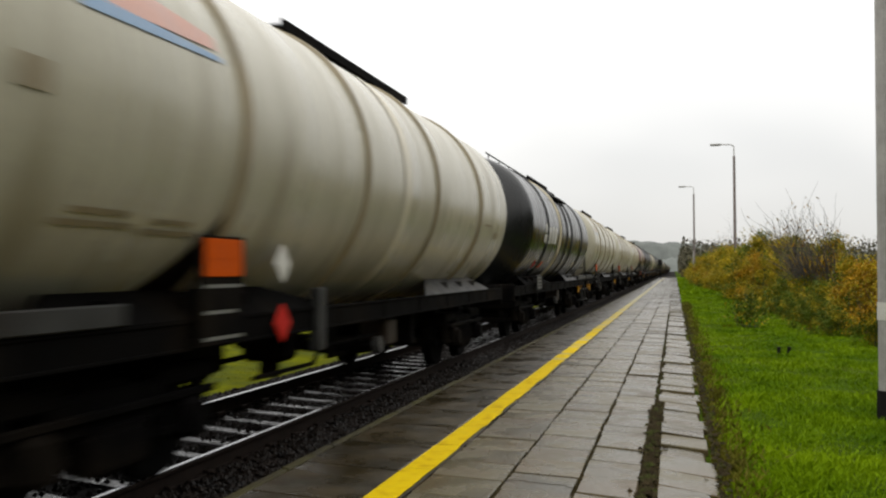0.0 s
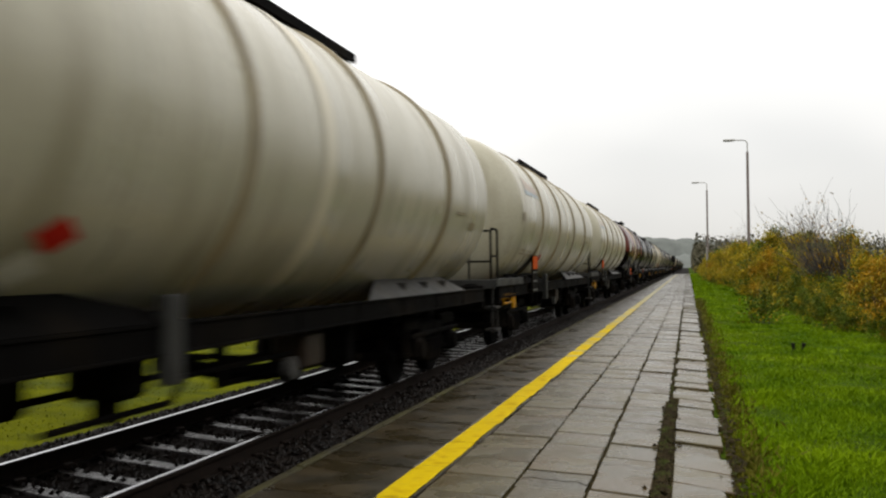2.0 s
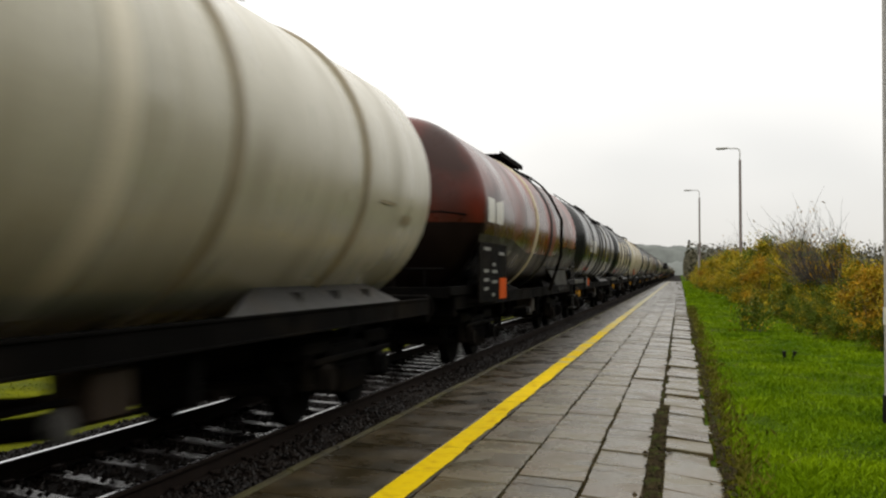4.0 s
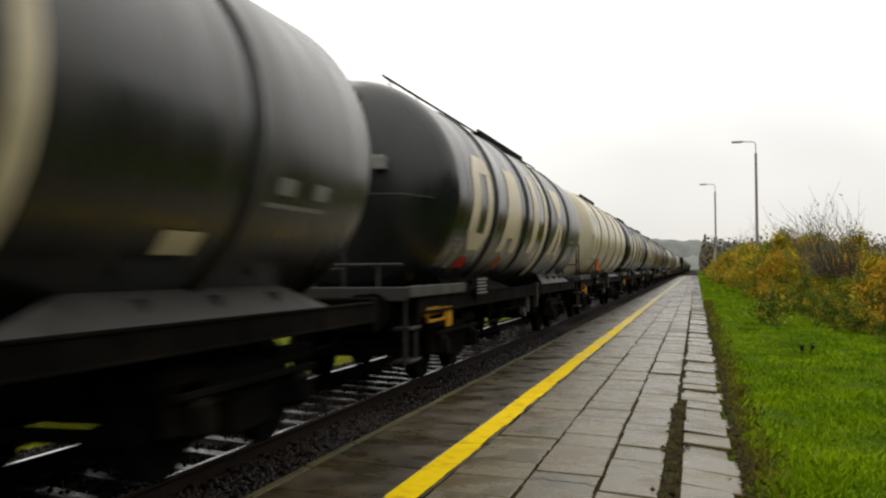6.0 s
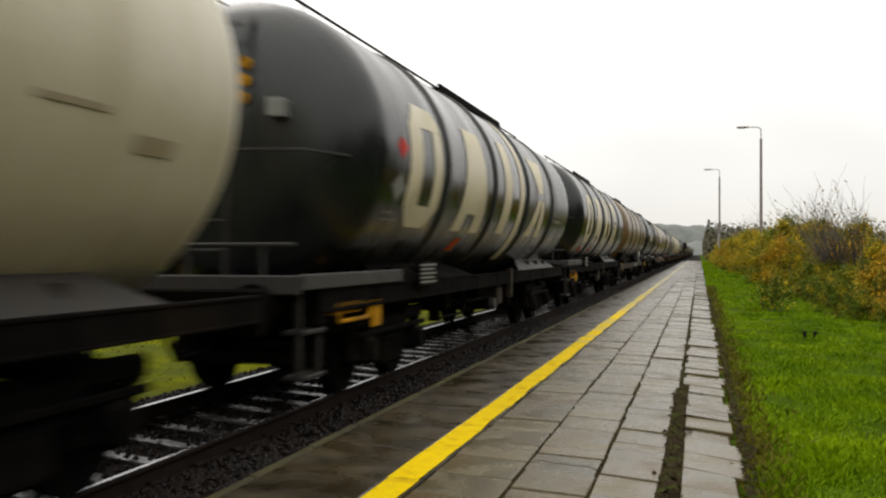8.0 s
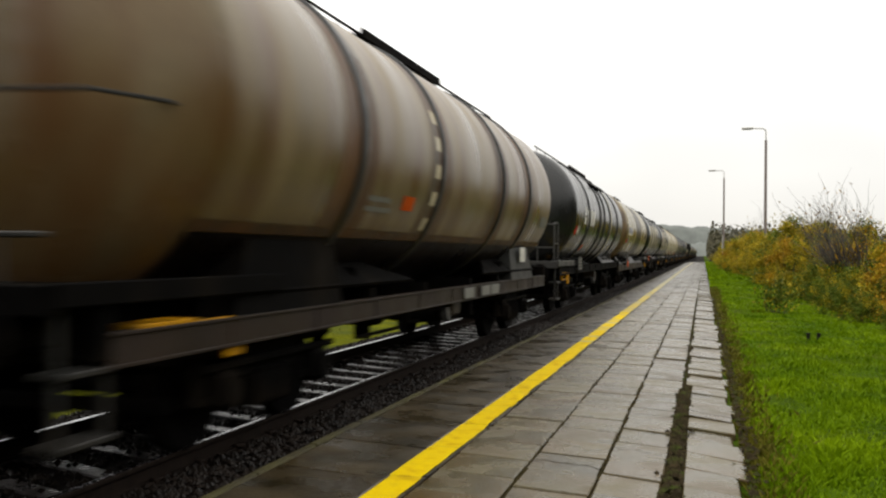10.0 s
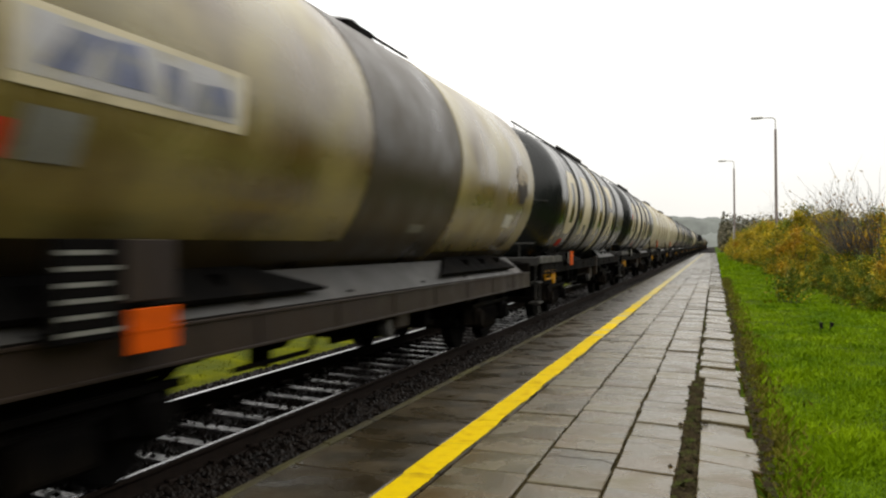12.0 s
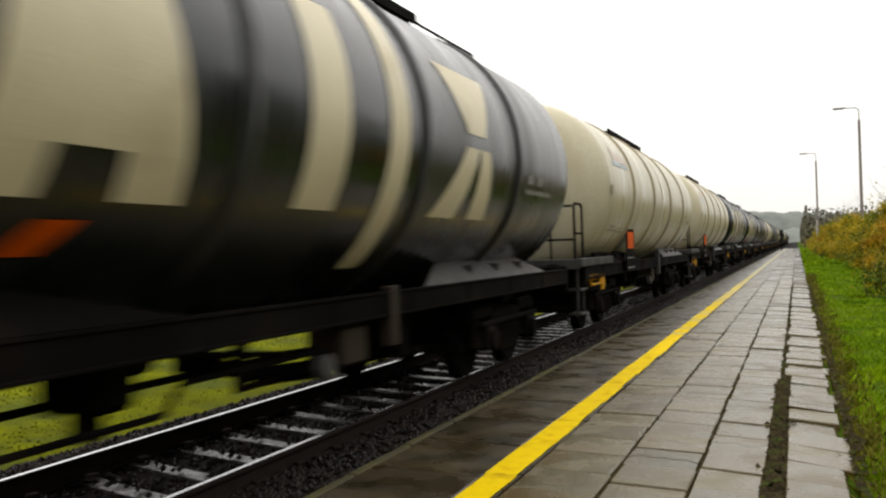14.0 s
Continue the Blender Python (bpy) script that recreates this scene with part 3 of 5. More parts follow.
def bogie(parent, y):
    bm = bmesh.new()
    for s in (-1, 1):
        x = s * 1.0
        box(bm, x - 0.06, x + 0.06, -0.62, 0.62, 0.50, 0.78, 0.03)
        for e in (-1, 1):
            box(bm, x - 0.06, x + 0.06, e * 0.95 - 0.42, e * 0.95 + 0.42, 0.70, 0.86, 0.03)
            box(bm, x - 0.04, x + 0.17, e * 0.9 - 0.15, e * 0.9 + 0.15, 0.32, 0.62, 0.05)
            cyl(bm, (x + s * 0.05, e * 0.9, 0.46), (x + s * 0.2, e * 0.9, 0.46), 0.12, 14)
            for q in (-0.27, 0.27):
                cyl(bm, (x, e * 0.9 + q, 0.42), (x, e * 0.9 + q, 0.72), 0.075, 10)
                cyl(bm, (x, e * 0.9 + q, 0.38), (x, e * 0.9 + q, 0.43), 0.10, 10)
    box(bm, -1.0, 1.0, -0.28, 0.28, 0.5, 0.82, 0.03)
    for e in (-1, 1):
        box(bm, -1.0, 1.0, e * 1.33 - 0.06, e * 1.33 + 0.06, 0.66, 0.82, 0.02)
        for s in (-1, 1):
            for w in (0.9 - 0.5, 0.9 + 0.5):
                box(bm, s * 0.75 - 0.045, s * 0.75 + 0.045, e * w - 0.035, e * w + 0.035, 0.3, 0.62, 0.015)
    for s in (-1, 1):
        # spring nests, brake blocks and hangers
        box(bm, s * 1.0 - 0.11, s * 1.0 + 0.11, -0.34, 0.34, 0.24, 0.52, 0.03)
        for q in (-0.22, 0.0, 0.22):
            cyl(bm, (s * 1.06, q, 0.3), (s * 1.06, q, 0.56), 0.085, 8)
        box(bm, s * 1.12 - 0.02, s * 1.12 + 0.02, -1.25, 1.25, 0.62, 0.68, 0.01)
    for q in (-0.42, 0.42, -1.42, 1.42):
        box(bm, -0.95, 0.95, q - 0.05, q + 0.05, 0.34, 0.46, 0.015)
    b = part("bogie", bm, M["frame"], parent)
    b.matrix_basis = pose(0, y, 0)
    for e in (-1, 1):
        wheelset(b, e * 0.9)
    return b


def buffers(parent):
    for e in (-1, 1):
        for s in (-1, 1):
            bm = bmesh.new()
            cyl(bm, (s * 0.875, e * 7.98, 1.04), (s * 0.875, e * 8.35, 1.04), 0.11, 14)
            cyl(bm, (s * 0.875, e * 8.35, 1.04), (s * 0.875, e * 8.53, 1.04), 0.075, 12)
            cyl(bm, (s * 0.875, e * 8.53, 1.04), (s * 0.875, e * 8.57, 1.04), 0.22, 20)
            part("buffer", bm, M["frame"], parent)
        bm = bmesh.new()
        cyl(bm, (0, e * 7.98, 1.02), (0, e * 8.2, 1.02), 0.06, 10)
        pipe(bm, [(0, e * 8.2, 1.02), (0, e * 8.45, 0.92), (0, e * 8.58, 0.96)], 0.035)
        part("coupling", bm, M["frame"], parent)
        bm = bmesh.new()
        pipe(bm, [(0.3, e * 8.0, 0.95), (0.3, e * 8.3, 0.62), (0.2, e * 8.55, 0.6)], 0.03)
        part("brake_hose", bm, M["frame"], parent)


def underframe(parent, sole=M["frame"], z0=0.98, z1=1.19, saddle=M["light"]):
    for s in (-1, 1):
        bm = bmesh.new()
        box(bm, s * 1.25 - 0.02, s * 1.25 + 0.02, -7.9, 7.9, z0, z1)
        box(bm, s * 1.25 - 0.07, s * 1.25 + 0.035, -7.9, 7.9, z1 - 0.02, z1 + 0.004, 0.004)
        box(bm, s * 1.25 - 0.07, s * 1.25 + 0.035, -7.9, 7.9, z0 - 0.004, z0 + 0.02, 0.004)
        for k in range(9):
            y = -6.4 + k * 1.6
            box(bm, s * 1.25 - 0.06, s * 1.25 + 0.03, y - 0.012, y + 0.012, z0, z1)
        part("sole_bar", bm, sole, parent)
        for e in (-1, 1):
            bm = bmesh.new()
            q = [(s * 1.28, e * 1.9, 1.2), (s * 1.28, e * 6.5, 1.2), (s * 0.98, e * 6.0, 1.42), (s * 0.98, e * 3.0, 1.42)]
            top = [bm.verts.new(v) for v in q]
            low = [bm.verts.new((v[0] - s * 0.02, v[1], v[2] - 0.03)) for v in q]
            bm.faces.new(top)
            bm.faces.new(low[::-1])
            for i in range(4):
                bm.faces.new((top[i], low[i], low[(i + 1) % 4], top[(i + 1) % 4]))
            for yy in (3.6, 4.6, 5.6):
                box(bm, s * 1.05 - 0.1, s * 1.05 + 0.14, e * yy - 0.015, e * yy + 0.015, 1.16, 1.36)
            bmesh.ops.recalc_face_normals(bm, faces=bm.faces)
            mt = saddle if e > 0 else M["frame"]
            part("saddle", bm, mt, parent, "light grey tank saddle plate" if mt is M["light"] else "")
    bm = bmesh.new()
    for e in (-1, 1):
        box(bm, -1.27, 1.27, e * 7.92 - 0.06, e * 7.92 + 0.06, 0.86, 1.24, 0.02)
        box(bm, -0.35, 0.35, e * 5.3 - 0.5, e * 5.3 + 0.5, 0.82, 1.1, 0.03)
    for s in (-0.35, 0.35):
        box(bm, s - 0.06, s + 0.06, -7.9, 7.9, 0.92, 1.16)
    for y in (-3.2, -1.2, 1.2, 3.2):
        box(bm, -1.24, 1.24, y - 0.05, y + 0.05, 0.96, 1.14)
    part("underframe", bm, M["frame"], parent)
    def one(name, make, material=M["frame"], label=""):
        b = bmesh.new()
        make(b)
        part(name, b, material, parent, label)
    one("brake_cylinder", lambda b: cyl(b, (0.25, -1.7, 0.86), (0.25, -1.0, 0.86), 0.13, 18))
    one("air_reservoir", lambda b: cyl(b, (-0.55, 0.2, 0.84), (-0.55, 1.2, 0.84), 0.16, 18))
    one("brake_rod", lambda b: pipe(b, [(0.25, -1.0, 0.86), (0.3, 0.9, 0.66), (0.3, 3.9, 0.55)], 0.03))
    one("brake_rod", lambda b: pipe(b, [(-0.2, -3.9, 0.55), (0.1, -1.2, 0.62), (0.1, 2.1, 0.6)], 0.03))
    one("brake_pipe", lambda b: pipe(b, [(1.1, -3.3, 0.62), (1.1, -1.9, 0.62), (1.1, -1.7, 0.78), (1.1, 0.2, 0.78)], 0.022))
    one("valve_box", lambda b: box(b, 0.85, 1.2, 0.3, 0.75, 0.62, 0.95, 0.03), M["brownbar"], "rusty red-brown valve box")
    one("lever_box", lambda b: box(b, -0.3, 0.5, -3.5, -2.6, 0.6, 0.98, 0.04))
    one("relay_valve", lambda b: (box(b, 0.5, 0.95, -2.3, -1.9, 0.66, 0.98, 0.05), cyl(b, (0.72, -2.1, 0.5), (0.72, -2.1, 0.7), 0.1, 12)))
    one("lever_hanger", lambda b: (box(b, 0.55, 0.62, 2.3, 2.42, 0.42, 1.0, 0.01), box(b, 0.2, 1.0, 2.32, 2.4, 0.5, 0.58, 0.01)))
    one("lever_hanger", lambda b: (box(b, 0.75, 0.82, -0.62, -0.5, 0.55, 1.0, 0.01), pipe(b, [(0.8, -0.56, 0.58), (0.8, 2.3, 0.52)], 0.025)))
    one("air_reservoir", lambda b: cyl(b, (0.55, 2.7, 0.8), (0.55, 3.7, 0.8), 0.17, 16))
    one("bracket", lambda b: box(b, 0.4, 1.15, 1.6, 1.75, 0.55, 0.98, 0.02))
    one("outlet_pipe", lambda b: (cyl(b, (0, 0, 0.62), (0, 0, 1.08), 0.17, 14), pipe(b, [(0, 0, 0.68), (0.7, 0, 0.6), (1.15, 0, 0.66)], 0.075, 10)))
    one("outlet_cap", lambda b: cyl(b, (1.13, 0, 0.66), (1.22, 0, 0.67), 0.1, 12), M["light"], "grey outlet cap")


def walkway(parent, y0=-1.05, y1=3.85, wd=0.5, rails=(-6.7, 6.2), material=None):
    material = material or M["frame"]
    bm = bmesh.new()
    z = AX + R + 0.04
    box(bm, -wd, wd, y0, y1, z, z + 0.03)
    for s in (-1, 1):
        box(bm, s * wd - 0.02, s * wd + 0.02, y0, y1, z - 0.03, z + 0.08)
        for k in range(4):
            y = y0 + 0.2 + k * (y1 - y0 - 0.4) / 3
            cyl(bm, (s * wd * 0.95, y, z), (s * 0.5, y, AX + math.sqrt(R * R - 0.25) - 0.02), 0.025, 6)
    part("walkway", bm, material, parent, "dark top walkway grating")
    bm = bmesh.new()
    ym = (y0 + y1) / 2
    cyl(bm, (0, ym, AX + R - 0.05), (0, ym, AX + R + 0.16), 0.3, 18)
    cyl(bm, (0, ym, AX + R + 0.16), (0, ym, AX + R + 0.2), 0.34, 18)
    part("manhole_dome", bm, material, parent)
    if rails:
        for s in (-1, 1):
            bm = bmesh.new()
            pipe(bm, [(s * 0.42, rails[0], z + 0.04), (s * 0.42, rails[1], z + 0.04)], 0.02)
            y = rails[0] + 0.3
            while y < rails[1]:
                cyl(bm, (s * 0.42, y, AX + R - 0.1), (s * 0.42, y, z + 0.04), 0.014, 5)
                y += 1.4
            part("top_rail", bm, material, parent)


def end_platform(parent, rail_mat, deck=M["light"], ladder=True, yellow=True, hoops=True, flip=False):
    before = set(parent.children)
    bm = bmesh.new()
    box(bm, -1.28, 1.28, -8.45, -7.3, 1.26, 1.30)
    box(bm, -1.28, 1.28, -8.47, -8.41, 1.16, 1.33, 0.01)
    part("end_platform", bm, deck, parent, "grey steel end platform")
    for s in (-1, 1):
        bm = bmesh.new()
        box(bm, s * 1.285 - 0.03, s * 1.285 + 0.03, -8.45, -5.6, 1.20, 1.34, 0.01)
        part("edge_beam", bm, deck, parent)
    def rail(*runs):
        bm = bmesh.new()
        for r, pts in runs:
            pipe(bm, pts, r)
        part("handrail", bm, rail_mat, parent, "bent tube handrail")
    if hoops:
        for s in (-1, 1):
            rail((0.022, [(s * 1.2, -8.4, 1.3), (s * 1.2, -8.4, 2.18), (s * 1.2, -8.34, 2.24), (s * 1.2, -7.86, 2.24), (s * 1.2, -7.8, 2.18), (s * 1.2, -7.8, 1.3)]),
                 (0.018, [(s * 1.2, -8.4, 1.75), (s * 1.2, -7.8, 1.75)]))
            rail((0.02, [(s * 1.17, -8.4, 2.2), (s * 0.35, -8.4, 2.2), (s * 0.35, -8.4, 1.3)]), (0.018, [(s * 0.8, -8.4, 2.2), (s * 0.8, -8.4, 1.3)]),
                 (0.018, [(s * 1.17, -8.4, 1.65), (s * 0.35, -8.4, 1.65)]))
    else:
        rail((0.018, [(-1.2, -8.4, 1.6), (1.2, -8.4, 1.6)]), (0.018, [(-0.9, -8.4, 1.3), (-0.9, -8.4, 1.6)]), (0.018, [(0.9, -8.4, 1.3), (0.9, -8.4, 1.6)]))
        rail((0.016, [(-0.2, -8.0, 2.5), (1.0, -7.75, 2.5), (1.3, -7.2, 2.48)]))
    if ladder:
        bm = bmesh.new()
        for s in (-1, 1):
            pipe(bm, [(0.05 + s * 0.2, -7.85, 1.3), (0.05 + s * 0.2, -7.8, 3.2), (0.05 + s * 0.2, -7.3, 3.85), (0.05 + s * 0.2, -6.9, 4.12)], 0.022)
        for k in range(9):
            z = 1.55 + k * 0.28
            y = -7.84 if z < 3.2 else -7.84 + (z - 3.2) * 0.55
            pipe(bm, [(-0.15, y, z), (0.25, y, z)], 0.018)
        part("ladder", bm, rail_mat, parent, "narrow steel end ladder")
    if yellow:
        for s in (-1, 1):
            bm = bmesh.new()
            box(bm, s * 1.24 - 0.02, s * 1.24 + 0.02, -6.46, -6.2, 0.74, 1.02, 0.01)
            box(bm, s * 1.24 - 0.03, s * 1.24 + 0.03, -7.6, -6.2, 1.0, 1.04, 0.01)
            box(bm, s * 1.05 - 0.03, s * 1.05 + 0.22, -7.6, -6.9, 1.02, 1.06, 0.01)
            for k in range(5):
                box(bm, s * 1.13 - 0.12, s * 1.13 + 0.12, -7.55 + k * 0.16, -7.5 + k * 0.16, 0.93, 0.96, 0.006)
            pipe(bm, [(s * 1.24, -7.5, 1.0), (s * 1.24, -7.4, 0.86), (s * 1.24, -6.6, 0.86), (s * 1.24, -6.5, 1.0)], 0.022)
            part("step_bracket", bm, M["amber"], parent, "amber painted shunter's step and grab bar")
            bm = bmesh.new()
            for yy in (-8.3, -7.86):
                box(bm, s * 1.2 - 0.02, s * 1.2 + 0.02, yy - 0.02, yy + 0.02, 0.38, 1.2)
            box(bm, s * 1.16 - 0.11, s * 1.16 + 0.11, -8.32, -7.84, 0.40, 0.44, 0.008)
            box(bm, s * 1.16 - 0.11, s * 1.16 + 0.11, -8.32, -7.84, 0.80, 0.84, 0.008)
            part("foot_step", bm, M["frameg"], parent, "grey two-tread foot step")
    if flip:
        for ob in set(parent.children) - before:
            ob.matrix_basis = pose(0, 0, 0, 0, 0, 180)


def board(parent, y0, y1, z0, z1, plate=M["frame"], orange=None, lines=4, x=1.29):
    bm = bmesh.new()
    box(bm, x - 0.015, x + 0.015, y0, y1, z0, z1, 0.006)
    for y in (y0 + 0.06, y1 - 0.06):
        box(bm, x - 0.2, x - 0.015, y - 0.02, y + 0.02, z0, z0 + 0.06)
    b = part("data_board", bm, plate, parent, "grey board with unreadable lines")
    for k in range(lines):
        bm = bmesh.new()
        z = z0 + 0.04 + k * (z1 - z0 - 0.04) / lines
        box(bm, x + 0.015, x + 0.019, y0 + 0.05, y1 - 0.05 - 0.1 * (k % 2), z, z + 0.025)
        part("writing_bar", bm, M["greylab"], b)
    if orange:
        bm = bmesh.new()
        ya, yb, za, zb = orange
        box(bm, x + 0.004, x + 0.024, ya, yb, za, zb, 0.005)
        box(bm, x + 0.02, x + 0.027, ya, yb, (za + zb) / 2 - 0.008, (za + zb) / 2 + 0.008)
        part("hazard_plate", bm, M["orange"], b, "orange hazard plate with a dark divider")


def chassis(parent, **kw):
    underframe(parent, **kw)
    for y in (-5.3, 5.3):
        bogie(parent, y)
    buffers(parent)


def head_marks(parent, colour, x=0.62):
    """Small round hazard marks high on the end of the shell."""
    for z in (3.42, 3.24, 3.06):
        bm = bmesh.new()
        rr = math.hypot(x, z - AX) / R
        y = -HALF - 0.62 * math.sqrt(max(0.02, 1 - rr ** 2.2)) - 0.03
        cyl(bm, (x, y - 0.012, z), (x, y + 0.1, z), 0.06, 14)
        part("hazard_mark", bm, colour, parent, "amber round hazard mark")


def small_labels(parent, spots, material, name="label_bar"):
    for s in spots:
        painted(parent, name, [rect(*s)], material, "", R + 0.01)


def cream_wagon(diamonds):
    w = tagged(empty("tank_wagon"), "cream tank wagon with dirty ribs and a striped emblem", "tank wagon", "wagons of the train")
    shell(w, M["dirtycream"] if diamonds else M["beige"])
    for y in (-4.4, -1.5, 1.5, 4.4):
        ring(w, y, M["beigering"])
    chassis(w)
    walkway(w, -1.25, 3.7, 0.5, None)
    end_platform(w, M["frame"], deck=M["frameg"], ladder=not diamonds, hoops=diamonds != 1, yellow=diamonds != 1)
    painted(w, "emblem_stripe", [((-6.3, 17), (-4.75, 18), (-4.75, 22), (-6.3, 28))], M["pink"] if diamonds == 1 else M["palepink"], "faded red emblem stripe")
    painted(w, "emblem_stripe", [((-6.4, 14), (-4.7, 15), (-4.7, 16.5), (-6.4, 18))], M["blue"] if diamonds == 1 else M["paleblue"], "blue emblem stripe")
    small_labels(w, [(-6.95, -6.7, -6, 0), (-6.4, -5.6, -31, -29.6), (-6.3, -5.7, -28, -26.6), (-5.5, -4.8, -32, -30.6), (-5.4, -4.9, -29, -27.8),
                     (4.9, 5.5, -12, -10.6), (5.8, 6.2, -19, -15)], M["beigering"])
    painted(w, "drip_streak", [rect(-0.1, 0.2, -60, 75)], M["beigepale"], "pale vertical drip streak")
    if diamonds:
        if diamonds == 1:
            for z, mt, lab in ((1.6, M["white"], "white diamond label"), (1.1, M["redp"], "red diamond label")):
                bm = bmesh.new()
                box(bm, -0.01, 0.01, -0.12, 0.12, -0.12, 0.12, 0.004, pose(1.37, -3.3, z, 45, 0, 0))
                part("hazard_diamond", bm, mt, w, lab)
        else:
            painted(w, "hazard_diamond", [((-3.62, -34), (-3.42, -29), (-3.22, -34), (-3.42, -39))], M["redp"], "red diamond label")
            painted(w, "hazard_diamond", [((-3.78, -43), (-3.56, -37), (-3.34, -43), (-3.56, -49))], M["white"], "white diamond label")
        painted(w, "oil_stain", [((-5.3, -62), (-4.5, -62), (-4.42, -22), (-4.62, -30))], M["stainshade"], "black drip stain below the rib", R + 0.006)
        board(w, -4.75, -4.05, 1.0, 1.8, M["frame"], (-4.7, -4.1, 1.5, 1.78), 4, x=1.36)
        post_y = -2.2
    else:
        board(w, -4.35, -3.4, 1.02, 1.86, M["frame"], (-4.25, -3.55, 1.46, 1.8), 4, x=1.36)
        post_y = 0.9
    bm = bmesh.new()
    box(bm, 1.22, 1.32, post_y - 0.1, post_y + 0.1, 0.78, 1.38, 0.01)
    part("support_post", bm, M["frameg"], w)
    if not diamonds:
        head_marks(w, M["amber"])
    return w


BLOCKS = {
    # plain painted blocks in place of the owner's mark
    "a": [((-6.1, -20), (-5.6, -20), (-5.6, 14), (-6.1, 12)), ((-5.75, -30), (-5.0, -30), (-4.7, -20), (-6.1, -20)), ((-5.1, -20), (-4.7, -20), (-4.75, 13.5), (-5.15, 13.5)),
          ((-6.1, 12), (-4.7, 14), (-4.95, 23), (-5.75, 23))],
    "b": [((-3.65, -30), (-3.15, -30), (-3.12, -20), (-3.59, -20)), ((-2.6, -30), (-2.05, -30), (-2.1, -20), (-2.62, -20)), ((-3.59, -20), (-2.1, -20), (-2.4, 24), (-3.35, 24))],
    "c": [rect(-0.8, -0.2, -29, 28)],
    "d": [((1.75, -29), (2.45, -29), (2.85, -2), (2.45, -2)), ((2.85, -29), (3.45, -29), (3.2, -2), (2.9, -2)), ((2.5, 3), (3.05, 3), (3.45, 28), (1.95, 28))],
}


def black_wagon(high_label, plate=None):
    w = tagged(empty("tank_wagon"), "black ribbed tank wagon with large cream painted blocks", "tank wagon", "wagons of the train")
    shell(w, M["black"])
    for y in (-4.45, -1.55, 1.35, 4.35):
        ring(w, y, M["blackring"])
    chassis(w)
    walkway(w)
    end_platform(w, M["frameg"], hoops=False)
    for k in "abcd":
        for q in BLOCKS[k]:
            painted(w, "painted_block", [q], M["cream"], "large cream painted block")
    painted(w, "cream_band", [rect(0.55, 0.95, -50, 55)], M["cream"], "cream vertical band")
    if high_label:
        painted(w, "red_label", [((-6.55, 2), (-6.4, 6), (-6.2, 2), (-6.4, -3))], M["redp"])
        painted(w, "white_label", [((-6.65, -14), (-6.4, -8), (-6.15, -14), (-6.4, -20))], M["greylab"])
    else:
        painted(w, "red_label", [rect(-5.85, -5.35, -42, -35)], M["redp"])
        painted(w, "white_label", [rect(-6.45, -6.1, -42, -33)], M["greylab"])
    if not plate:
        painted(w, "orange_label", [((-3.25, -42), (-2.95, -42), (-2.75, -34), (-3.05, -34))], M["orange"])
    small_labels(w, [(4.75, 5.05, -11, -7), (5.2, 5.5, -11, -7), (4.75, 5.95, -15.5, -13.5), (-6.7, -6.2, -28, -27), (-6.7, -6.3, -25, -24)], M["greylab"])
    board(w, -5.05, -4.65 if plate else -4.25, 1.12, 1.42, M["frame"], plate, 5, x=1.34)
    bm = bmesh.new()
    box(bm, 0.55, 0.72, -7.6, -7.4, 2.85, 3.03, 0.01)
    part("label_box", bm, M["greylab"], w)
    head_marks(w, M["amber"], 0.25)
    bm = bmesh.new()
    box(bm, 1.2, 1.3, 1.05, 1.2, 0.72, 1.24, 0.01)
    part("support_post", bm, M["brownbar"], w)
    return w


